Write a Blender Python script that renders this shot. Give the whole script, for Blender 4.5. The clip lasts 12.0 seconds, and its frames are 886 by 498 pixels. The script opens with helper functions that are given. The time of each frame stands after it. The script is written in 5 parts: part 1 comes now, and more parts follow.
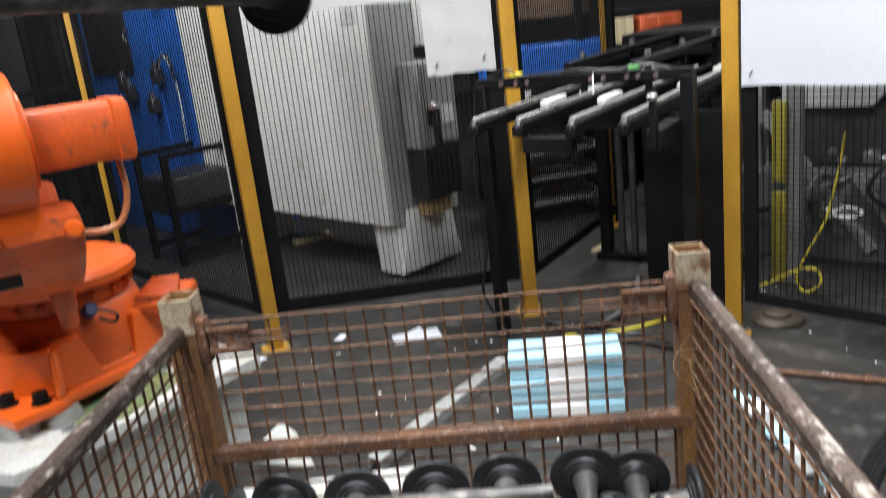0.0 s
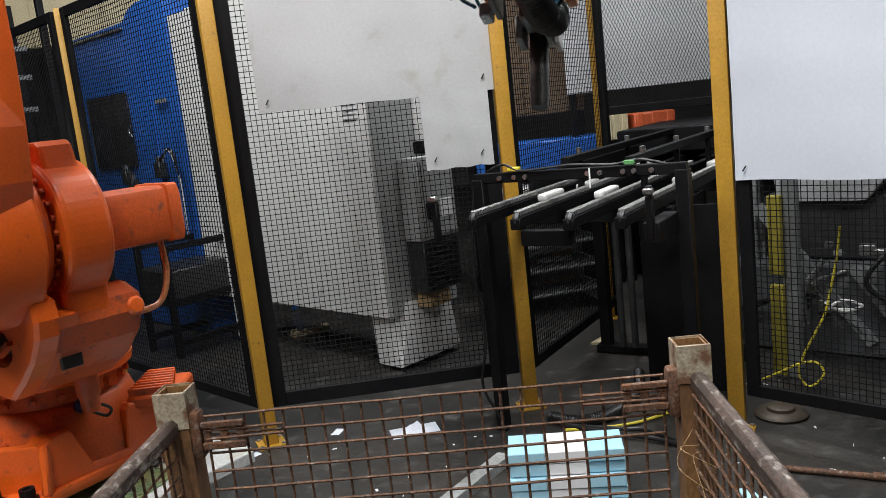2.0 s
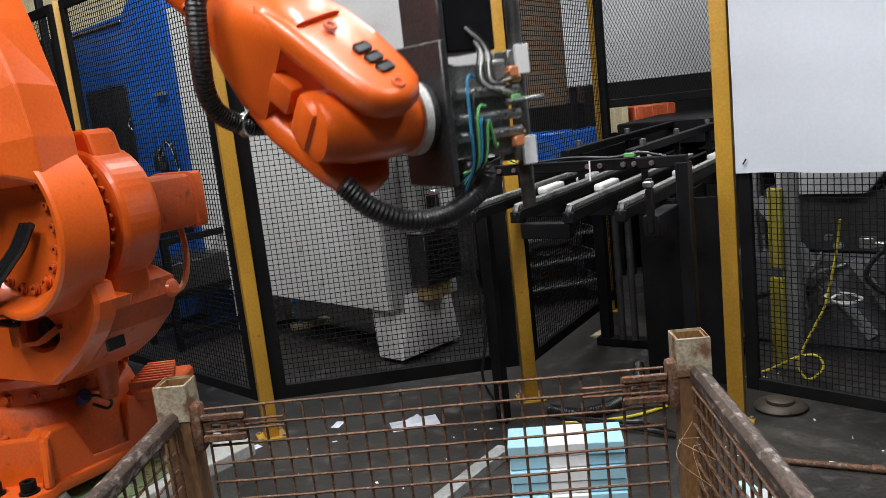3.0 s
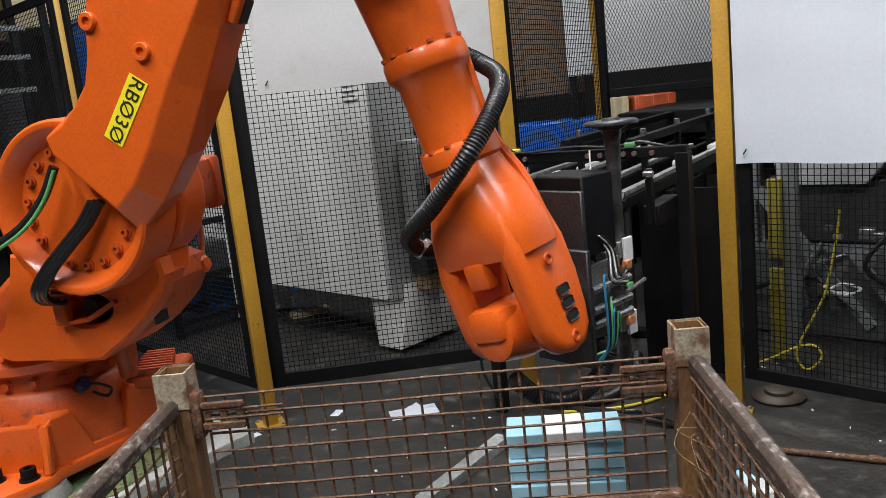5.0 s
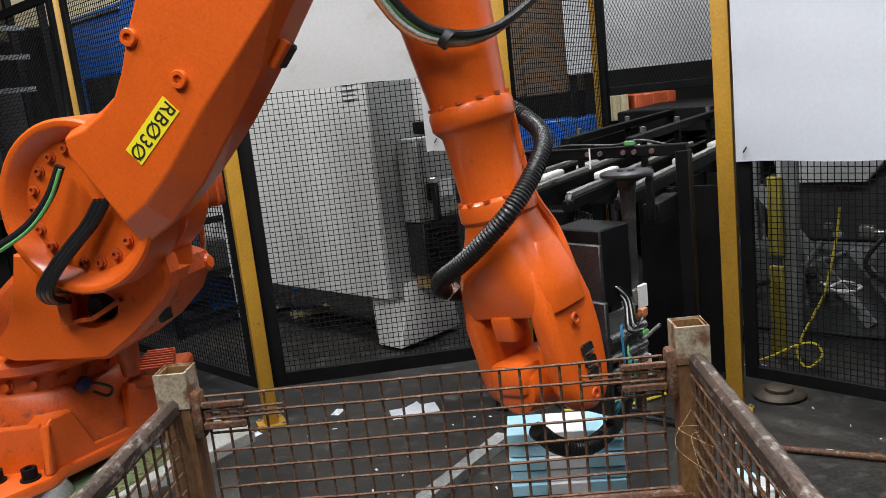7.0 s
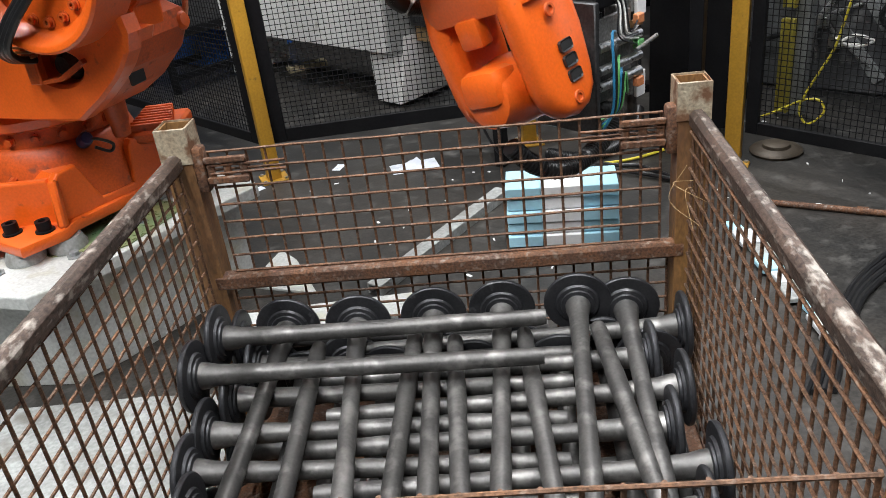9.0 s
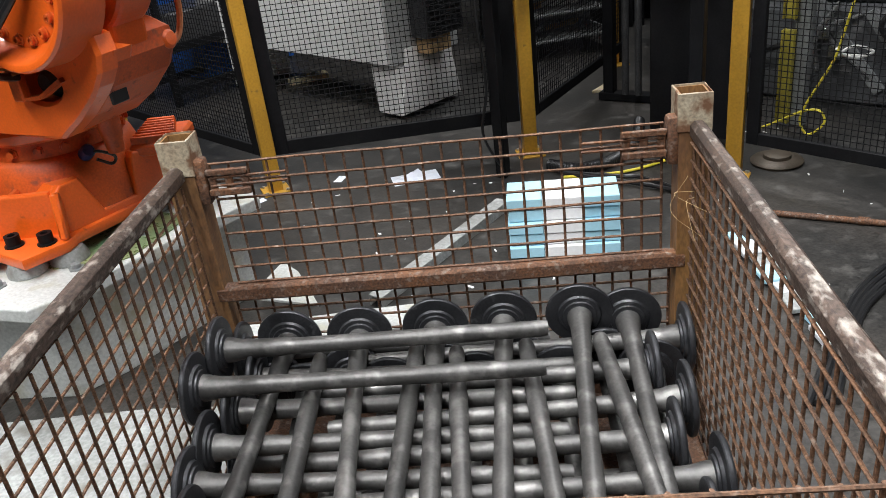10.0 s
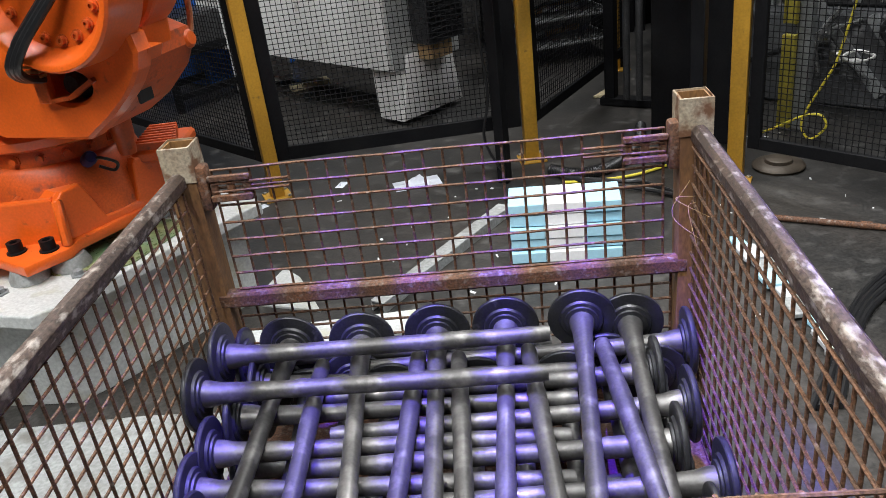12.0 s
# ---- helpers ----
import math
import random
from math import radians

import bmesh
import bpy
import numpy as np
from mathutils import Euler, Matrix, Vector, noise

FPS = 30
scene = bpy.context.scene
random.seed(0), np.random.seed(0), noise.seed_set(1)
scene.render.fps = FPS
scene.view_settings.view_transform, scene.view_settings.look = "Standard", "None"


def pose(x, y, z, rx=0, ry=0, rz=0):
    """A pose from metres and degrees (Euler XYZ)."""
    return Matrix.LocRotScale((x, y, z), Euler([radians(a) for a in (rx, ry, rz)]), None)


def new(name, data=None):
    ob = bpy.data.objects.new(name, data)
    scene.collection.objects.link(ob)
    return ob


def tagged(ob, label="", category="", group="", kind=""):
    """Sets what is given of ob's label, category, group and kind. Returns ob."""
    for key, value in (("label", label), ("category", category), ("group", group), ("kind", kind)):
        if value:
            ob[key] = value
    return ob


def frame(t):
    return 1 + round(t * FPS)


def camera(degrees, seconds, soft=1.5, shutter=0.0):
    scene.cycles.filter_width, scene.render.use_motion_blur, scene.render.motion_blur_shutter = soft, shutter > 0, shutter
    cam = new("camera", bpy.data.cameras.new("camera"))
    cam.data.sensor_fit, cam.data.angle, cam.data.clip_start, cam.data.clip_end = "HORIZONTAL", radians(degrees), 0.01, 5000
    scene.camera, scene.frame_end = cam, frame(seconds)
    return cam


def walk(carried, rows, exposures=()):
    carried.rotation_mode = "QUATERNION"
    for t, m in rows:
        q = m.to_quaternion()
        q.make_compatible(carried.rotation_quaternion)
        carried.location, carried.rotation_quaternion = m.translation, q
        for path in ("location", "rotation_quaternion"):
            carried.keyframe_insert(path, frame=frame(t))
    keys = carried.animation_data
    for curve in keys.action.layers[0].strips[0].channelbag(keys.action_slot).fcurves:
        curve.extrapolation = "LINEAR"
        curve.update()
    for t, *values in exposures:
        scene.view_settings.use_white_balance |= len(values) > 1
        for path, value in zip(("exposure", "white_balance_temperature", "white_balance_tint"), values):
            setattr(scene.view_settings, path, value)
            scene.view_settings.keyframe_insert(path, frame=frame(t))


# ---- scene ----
# ---------------------------------------------------------------- camera
cam = camera(57.0, 12.0, soft=0.85, shutter=0.4)
EYE = (0.0, 0.0, 1.7)
TURNS = [
    (0.0, 73.79, 6.35, -3.14), (0.2, 78.2, 6.42, -3.19), (0.5, 81.06, 6.52, -3.22), (1.0, 81.84, 6.46, -3.22),
    (1.5, 80.82, 6.31, -3.2), (2.0, 80.25, 6.25, -3.2), (2.5, 79.94, 6.25, -3.2), (3.0, 79.76, 6.25, -3.2),
    (4.0, 79.2, 6.12, -3.19), (5.0, 79.0, 6.03, -3.19), (5.5, 79.06, 6.06, -3.21), (6.0, 79.12, 6.1, -3.21),
    (6.5, 79.11, 6.15, -3.2), (7.0, 78.92, 6.18, -3.21), (7.5, 76.9, 6.1, -3.18), (7.7, 73.57, 6.05, -3.17),
    (8.0, 68.0, 6.05, -3.18), (8.4, 63.0, 6.1, -3.2), (8.8, 61.9, 6.12, -3.22), (9.3, 62.12, 6.15, -3.22),
    (9.5, 62.42, 6.18, -3.2), (10.0, 62.71, 6.3, -3.2), (10.5, 62.83, 6.35, -3.19), (11.0, 62.93, 6.45, -3.19),
    (11.5, 63.04, 6.49, -3.18), (12.0, 63.1, 6.5, -3.16)]
walk(cam, [(t, pose(*EYE, rx, ry, rz)) for t, rx, ry, rz in TURNS],
     exposures=[(0.0, 0.3), (0.3, -0.05), (0.8, -0.25), (7.2, -0.22), (7.8, -0.1), (8.6, 0.15), (9.3, 0.18), (10.8, 0.17), (11.4, 0.1), (12.0, 0.1)])

# ---------------------------------------------------------------- light
world = bpy.data.worlds.new("hall_ambient")
scene.world = world
world.use_nodes = True
world.node_tree.nodes["Background"].inputs[0].default_value = (0.75, 0.85, 1.0, 1)
world.node_tree.nodes["Background"].inputs[1].default_value = 0.012


def ceiling_lamp(x, y, z, power, sx=2.4, sy=0.35, turn=0.0):
    d = bpy.data.lights.new("hall_lamp", "AREA")
    d.shape, d.size, d.size_y, d.energy, d.color = "RECTANGLE", sx, sy, power, (0.97, 0.985, 1.0)
    ob = new("hall_lamp", d)
    ob.matrix_basis = pose(x, y, z, 0, 0, turn)
    return ob


LAMPS = [(-2.8, 0.6, 5.6, 300, 90), (0.5, 1.5, 5.6, 270, 90), (3.0, 0.4, 5.6, 130, 90), (-1.2, -1.6, 5.6, 250, 90),
         (-2.4, 4.9, 5.6, 200, 90), (2.0, 6.8, 5.6, 185, 90), (1.1, 4.7, 5.6, 80, 90)]
for lx, ly, lz, lp, lt in LAMPS:
    ceiling_lamp(lx, ly, lz, lp, 2.4, 0.35, lt)

# ---------------------------------------------------------------- materials
def mat(name, base, rough=0.6, metal=0.0, second=None, scale=6.0, amount=0.5, fine=90.0, fine_amount=0.12, bump=0.15, spot=None,
        spot_scale=14.0, spot_at=0.62, spot_soft=0.06, spot_rough=None, random_tint=0.0, coat=0.0, spec=0.5, stretch=(1, 1, 1)):
    """A painted, rusty or bare surface: a broad change of tone, a fine grain, patches of a third colour, and relief."""
    m = bpy.data.materials.new(name)
    m.use_nodes = True
    nt = m.node_tree
    n, l = nt.nodes, nt.links
    b = n["Principled BSDF"]
    b.inputs["Metallic"].default_value = metal
    b.inputs["Specular IOR Level"].default_value = spec
    if coat:
        b.inputs["Coat Weight"].default_value = coat
        b.inputs["Coat Roughness"].default_value = 0.15
    co = n.new("ShaderNodeTexCoord")
    mp = n.new("ShaderNodeMapping")
    mp.inputs["Scale"].default_value = stretch
    l.new(co.outputs["Object"], mp.inputs[0])
    info = n.new("ShaderNodeObjectInfo")
    shift = n.new("ShaderNodeVectorMath")
    shift.operation = "MULTIPLY_ADD"
    l.new(info.outputs["Random"], shift.inputs[0])
    shift.inputs[1].default_value = (17, 31, 23)
    l.new(mp.outputs[0], shift.inputs[2])

    def nz(sc, detail=4):
        t = n.new("ShaderNodeTexNoise")
        t.inputs["Scale"].default_value, t.inputs["Detail"].default_value = sc, detail
        l.new(shift.outputs[0], t.inputs[0])
        return t

    def mix(fac, a, c, kind="MIX"):
        x = n.new("ShaderNodeMix")
        x.data_type, x.blend_type = "RGBA", kind
        for val, sock in ((fac, x.inputs[0]), (a, x.inputs[6]), (c, x.inputs[7])):
            if isinstance(val, (int, float)):
                sock.default_value = val
            elif isinstance(val, tuple):
                sock.default_value = (*val[:3], 1)
            else:
                l.new(val, sock)
        return x.outputs[2]

    def ramp(src, lo, hi):
        r = n.new("ShaderNodeMapRange")
        r.inputs[1].default_value, r.inputs[2].default_value = lo, hi
        l.new(src, r.inputs[0])
        return r.outputs[0]

    broad, grain = nz(scale), nz(fine, 3)
    second = second or tuple(c * 0.6 for c in base)
    k = n.new("ShaderNodeMath")
    k.operation = "MULTIPLY"
    k.inputs[1].default_value = amount
    l.new(ramp(broad.outputs[0], 0.35, 0.68), k.inputs[0])
    col = mix(k.outputs[0], tuple(base), tuple(second))
    g = n.new("ShaderNodeMapRange")
    g.inputs[1].default_value, g.inputs[2].default_value = 0.3, 0.7
    g.inputs[3].default_value, g.inputs[4].default_value = 1 - fine_amount * 2, 1 + fine_amount
    l.new(grain.outputs[0], g.inputs[0])
    col = mix(1.0, col, g.outputs[0], "MULTIPLY")
    if random_tint:
        rt = n.new("ShaderNodeMapRange")
        rt.inputs[3].default_value, rt.inputs[4].default_value = 1 - random_tint, 1 + random_tint
        l.new(info.outputs["Random"], rt.inputs[0])
        col = mix(1.0, col, rt.outputs[0], "MULTIPLY")
    ro = n.new("ShaderNodeMapRange")
    ro.inputs[3].default_value, ro.inputs[4].default_value = max(0.03, rough - 0.12), min(1, rough + 0.12)
    l.new(grain.outputs[0], ro.inputs[0])
    rough_out = ro.outputs[0]
    if spot:
        s = ramp(nz(spot_scale, 6).outputs[0], spot_at - spot_soft, spot_at + spot_soft)
        col = mix(s, col, tuple(spot))
        if spot_rough is not None:
            rr = n.new("ShaderNodeMix")
            l.new(s, rr.inputs[0])
            l.new(rough_out, rr.inputs[2])
            rr.inputs[3].default_value = spot_rough
            rough_out = rr.outputs[0]
    l.new(col, b.inputs["Base Color"])
    l.new(rough_out, b.inputs["Roughness"])
    if bump:
        bp = n.new("ShaderNodeBump")
        bp.inputs["Strength"].default_value, bp.inputs["Distance"].default_value = bump, 0.004
        l.new(grain.outputs[0], bp.inputs["Height"])
        l.new(bp.outputs[0], b.inputs["Normal"])
    return m


M_FLOOR = mat("oily_concrete", (0.044, 0.039, 0.034), 0.5, 0, (0.015, 0.015, 0.0145), 1.6, 0.95, 75, 0.3, 0.25, (0.10, 0.095, 0.088), 11.0, 0.69, 0.14, 0.6, spec=0.4)
M_HALL = mat("hall_wall_paint", (0.07, 0.066, 0.06), 0.8, 0, (0.035, 0.035, 0.035), 0.6, 0.8)
M_CEIL = mat("hall_ceiling_steel", (0.08, 0.08, 0.08), 0.8, 0, (0.04, 0.04, 0.04), 0.8, 0.8)
M_ORANGE = mat("orange_robot_paint", (0.75, 0.118, 0.010), 0.36, 0, (0.60, 0.090, 0.009), 3.2, 0.6, 120, 0.05, 0.05, (0.34, 0.065, 0.015), 26.0, 0.73, 0.06, 0.6, coat=0.3)
# grimy paint, darkened in its colour for the shade on the turret too
M_ORANGE_OLD_SHADED = mat("grimy_shaded_orange_paint", (0.60, 0.092, 0.010), 0.48, 0, (0.36, 0.058, 0.010), 6.0, 0.8, 120, 0.1, 0.1, (0.12, 0.045, 0.025), 20.0, 0.68, 0.08, 0.7)
M_YELLOW = mat("yellow_post_paint", (0.47, 0.25, 0.025), 0.45, 0, (0.36, 0.19, 0.02), 5.0, 0.6, 90, 0.08, 0.06, (0.2, 0.12, 0.03), 22, 0.72, 0.04, 0.7)
M_BLACK = mat("black_powder_coat", (0.006, 0.006, 0.007), 0.5, 0, (0.012, 0.012, 0.012), 6, 0.5, 90, 0.15, 0.06, spec=0.12)
M_WIRE = mat("black_fence_wire", (0.008, 0.008, 0.009), 0.5, 0, (0.014, 0.014, 0.014), 8, 0.5, 90, 0.1, 0.0, spec=0.1)
M_SHEET = mat("scuffed_white_sheet", (0.60, 0.63, 0.69), 0.5, 0, (0.55, 0.58, 0.63), 2.5, 0.5, 70, 0.02, 0.03, (0.55, 0.53, 0.5), 7.0, 0.735, 0.06, 0.7)
M_SHEET_OLD = mat("grimy_white_sheet", (0.48, 0.485, 0.485), 0.55, 0, (0.41, 0.41, 0.405), 3.0, 0.6, 70, 0.03, 0.03, (0.36, 0.34, 0.30), 6.0, 0.70, 0.09, 0.7)
M_TOOL = mat("worn_grey_tool_steel", (0.30, 0.30, 0.29), 0.4, 0.6, (0.16, 0.16, 0.155), 14, 0.7, 120, 0.2, 0.12)
M_CABGREY = mat("pale_cabinet_grey", (0.40, 0.41, 0.40), 0.5, 0, (0.31, 0.32, 0.31), 5, 0.6)
M_CAB = mat("white_machine_enamel", (0.80, 0.79, 0.77), 0.45, 0, (0.70, 0.70, 0.67), 2.0, 0.5, 80, 0.03, 0.03, (0.35, 0.33, 0.28), 8, 0.72, 0.05, 0.7)
M_BLUE = mat("blue_machine_enamel", (0.02, 0.13, 0.50), 0.4, 0, (0.015, 0.09, 0.36), 2.0, 0.6, 80, 0.05, 0.04)
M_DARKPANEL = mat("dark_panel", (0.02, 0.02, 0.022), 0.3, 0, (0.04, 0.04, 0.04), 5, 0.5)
M_RUST = mat("rusty_bin_steel", (0.18, 0.080, 0.038), 0.75, 0.25, (0.10, 0.06, 0.045), 12, 0.8, 140, 0.3, 0.5, (0.24, 0.19, 0.155), 60, 0.64, 0.1, 0.5)
M_RUST_WIRE = mat("rusty_wire", (0.205, 0.102, 0.054), 0.7, 0.3, (0.11, 0.07, 0.05), 16, 0.8, 160, 0.3, 0.4, (0.28, 0.21, 0.165), 60, 0.66, 0.08, 0.5)
M_RAIL = mat("worn_rail_steel", (0.11, 0.075, 0.058), 0.6, 0.4, (0.06, 0.045, 0.038), 10, 0.8, 140, 0.3, 0.5, (0.36, 0.32, 0.28), 48, 0.62, 0.08, 0.45, stretch=(1, 0.5, 1))
M_POST = mat("chipped_cream_post_paint", (0.42, 0.36, 0.26), 0.65, 0, (0.24, 0.15, 0.08), 8, 0.8, 120, 0.2, 0.35, (0.14, 0.065, 0.03), 18, 0.56, 0.07, 0.8)
M_OCHRE = mat("rust_stained_ochre_post", (0.26, 0.13, 0.04), 0.65, 0, (0.15, 0.07, 0.03), 7, 0.8, 120, 0.2, 0.35, (0.11, 0.05, 0.025), 9, 0.6, 0.1, 0.8, stretch=(1, 1, 0.35))
M_SHAFT = mat("dark_forged_steel", (0.120, 0.116, 0.111), 0.48, 0.65, (0.065, 0.063, 0.062), 10, 0.85, 110, 0.12, 0.12, (0.27, 0.26, 0.25), 16, 0.65, 0.12, 0.38, random_tint=0.2)
M_FLANGE = mat("black_phosphate_flange", (0.035, 0.036, 0.04), 0.42, 0.5, (0.06, 0.06, 0.065), 14, 0.6, 130, 0.15, 0.1, (0.12, 0.12, 0.125), 22, 0.7, 0.06, 0.4, random_tint=0.2)
M_PLINTH = mat("grey_painted_plinth", (0.50, 0.51, 0.49), 0.55, 0, (0.40, 0.41, 0.40), 4, 0.7, 80, 0.1, 0.08, (0.32, 0.29, 0.17), 7, 0.64, 0.1, 0.6)
M_RUBBER = mat("black_rubber_hose", (0.009, 0.009, 0.01), 0.38, 0, (0.016, 0.016, 0.016), 9, 0.5, 90, 0.15, 0.1)
M_STEEL = mat("bright_steel", (0.55, 0.55, 0.55), 0.3, 0.95, (0.4, 0.4, 0.4), 12, 0.5)
M_IRON = mat("dark_tool_steel", (0.07, 0.07, 0.072), 0.45, 0.6, (0.04, 0.04, 0.04), 10, 0.6, 120, 0.2, 0.15)
M_GREY = mat("machine_grey", (0.22, 0.23, 0.23), 0.55, 0, (0.15, 0.15, 0.15), 5, 0.6)
M_PAPER = mat("white_card", (0.80, 0.80, 0.80), 0.7, 0, (0.72, 0.72, 0.72), 6, 0.4, 60, 0.03, 0.05)
M_PALEBLUE = mat("pale_blue_card", (0.36, 0.62, 0.74), 0.7, 0, (0.42, 0.68, 0.78), 6, 0.5, 60, 0.03, 0.05)
M_NYLON = mat("white_nylon_block", (0.70, 0.70, 0.67), 0.5, 0, (0.6, 0.6, 0.58), 9, 0.5)
M_LABEL = mat("yellow_label", (0.90, 0.76, 0.02), 0.45, 0, (0.85, 0.70, 0.02), 8, 0.4, 60, 0.03, 0.0)
M_INK = mat("black_ink", (0.015, 0.015, 0.015), 0.5, 0, (0.02, 0.02, 0.02), 8, 0.4, 60, 0.03, 0.0)
M_COPPER = mat("orange_cable", (0.6, 0.22, 0.09), 0.4, 0, (0.5, 0.17, 0.07), 8, 0.4)
M_GREENWIRE = mat("green_cable", (0.12, 0.38, 0.12), 0.4, 0, (0.1, 0.3, 0.1), 8, 0.4)
M_CYAN = mat("blue_air_hose", (0.03, 0.20, 0.36), 0.35, 0, (0.03, 0.14, 0.28), 8, 0.4)
M_LADDER = mat("faded_yellow_steel", (0.42, 0.35, 0.04), 0.55, 0, (0.3, 0.25, 0.04), 8, 0.6)
M_APRON = mat("scuffed_grey_sheet_steel", (0.34, 0.35, 0.34), 0.6, 0, (0.22, 0.22, 0.21), 4, 0.8, 70, 0.15, 0.1, (0.15, 0.14, 0.12), 9, 0.64, 0.1)
M_ROPE = mat("yellow_cable", (0.72, 0.60, 0.05), 0.5, 0, (0.6, 0.5, 0.04), 8, 0.4)
M_WOOD = mat("raw_timber", (0.42, 0.28, 0.13), 0.7, 0, (0.33, 0.21, 0.1), 8, 0.6, 90, 0.15, 0.2)
M_BRASS = mat("brass_fitting", (0.62, 0.36, 0.18), 0.35, 0.9, (0.5, 0.28, 0.14), 12, 0.5)


# ---------------------------------------------------------------- mesh helpers
def link(name, bm, material, parent=None, label="", smooth=False):
    me = bpy.data.meshes.new(name)
    bm.normal_update()
    bm.to_mesh(me)
    bm.free()
    for mt in (material if isinstance(material, (list, tuple)) else [material]):
        me.materials.append(mt)
    if smooth:
        me.polygons.foreach_set("use_smooth", [True] * len(me.polygons))
        me.set_sharp_from_angle(angle=radians(38))
    ob = new(name, me)
    if parent:
        ob.parent = parent
    if label:
        ob["label"] = label
    return ob


def part(name, bm, material, parent, label="", smooth=True):
    return link(name, bm, material, parent, label, smooth)


def thing(name, m, label, category, group="", kind=""):
    ob = new(name)
    ob.empty_display_size = 0.1
    ob.matrix_basis = m
    return tagged(ob, label, category, group, kind)


def add(bm, other, m=None):
    """Puts the geometry of another bmesh into bm."""
    if m:
        other.transform(m)
    me = bpy.data.meshes.new("joined")
    other.to_mesh(me)
    other.free()
    bm.from_mesh(me)
    bpy.data.meshes.remove(me)
    return bm


def box(sx, sy, sz, at=(0, 0, 0), bevel=0.0, m=None, bm=None, seg=1):
    b = bmesh.new()
    bmesh.ops.create_cube(b, size=1, matrix=Matrix.Translation(at) @ Matrix.Diagonal((sx, sy, sz, 1)))
    if bevel:
        bmesh.ops.bevel(b, geom=b.edges[:], offset=bevel, segments=seg, profile=0.5, affect="EDGES")
    if m:
        b.transform(m)
    return add(bm, b) if bm is not None else b


def axis_frame(p, q):
    p, q = Vector(p), Vector(q)
    d = q - p
    return Matrix.Translation(p) @ d.to_track_quat("Z", "Y").to_matrix().to_4x4(), d.length


def lathe(profile, seg=32, m=None, bm=None):
    """Turns a profile of (radius, height) about z; radius 0 closes an end."""
    b = bmesh.new()
    rings = []
    for r, z in profile:
        if r <= 1e-6:
            rings.append([b.verts.new((0, 0, z))])
        else:
            rings.append([b.verts.new((r * math.cos(2 * math.pi * i / seg), r * math.sin(2 * math.pi * i / seg), z)) for i in range(seg)])
    for a, c in zip(rings, rings[1:]):
        for i in range(seg):
            j = (i + 1) % seg
            if len(a) == 1 and len(c) == 1:
                continue
            if len(a) == 1:
                b.faces.new((a[0], c[i], c[j])[::-1])
            elif len(c) == 1:
                b.faces.new((a[i], a[j], c[0]))
            else:
                b.faces.new((a[i], a[j], c[j], c[i]))
    bmesh.ops.recalc_face_normals(b, faces=b.faces[:])
    if m:
        b.transform(m)
    return add(bm, b) if bm is not None else b


def rod(p, q, r, seg=10, bm=None, r2=None):
    m, ln = axis_frame(p, q)
    return lathe([(0, 0), (r, 0), (r2 or r, ln), (0, ln)], seg, m, bm)


def bar(p, q, w, h, bm=None, bevel=0.0, up=(0, 0, 1)):
    """A square bar from p to q: w across, h along the up direction."""
    p, q = Vector(p), Vector(q)
    d = (q - p).normalized()
    side = d.cross(Vector(up))
    if side.length < 1e-4:
        side = d.cross(Vector((0, 1, 0)))
    side.normalize()
    u = side.cross(d)
    m = Matrix((side, d, u)).transposed().to_4x4()
    m.translation = (p + q) / 2
    return box(w, (q - p).length, h, bevel=bevel, m=m, bm=bm)


def smooth_path(points, steps=8):
    pts = [Vector(p) for p in points]
    pts = [2 * pts[0] - pts[1]] + pts + [2 * pts[-1] - pts[-2]]
    out = []
    for i in range(1, len(pts) - 2):
        a, b, c, d = pts[i - 1:i + 3]
        for k in range(steps):
            t = k / steps
            out.append(0.5 * ((2 * b) + (c - a) * t + (2 * a - 5 * b + 4 * c - d) * t * t + (3 * b - a - 3 * c + d) * t ** 3))
    out.append(pts[-2])
    return out


def tube(points, r, seg=8, bm=None, steps=8, ribs=0.0):
    """A hose or wire along a smooth line; ribs: depth of a corrugation."""
    line = smooth_path(points, steps)
    if ribs:
        fine = []
        for a, c in zip(line, line[1:]):
            k = max(1, round((c - a).length / 0.006))
            fine += [a.lerp(c, i / k) for i in range(k)]
        line = fine + [line[-1]]
    b = bmesh.new()
    prev, rings = None, []
    for i, p in enumerate(line):
        d = (line[min(i + 1, len(line) - 1)] - line[max(i - 1, 0)]).normalized()
        if prev is None:
            prev = d.orthogonal().normalized()
        prev = (prev - d * prev.dot(d)).normalized()
        s = d.cross(prev)
        rr = r + (ribs if ribs and i % 2 else 0)
        rings.append([b.verts.new(p + rr * (prev * math.cos(2 * math.pi * k / seg) + s * math.sin(2 * math.pi * k / seg))) for k in range(seg)])
    for a, c in zip(rings, rings[1:]):
        for k in range(seg):
            j = (k + 1) % seg
            b.faces.new((a[k], a[j], c[j], c[k]))
    b.faces.new(rings[0][::-1])
    b.faces.new(rings[-1])
    bmesh.ops.recalc_face_normals(b, faces=b.faces[:])
    return add(bm, b) if bm is not None else b


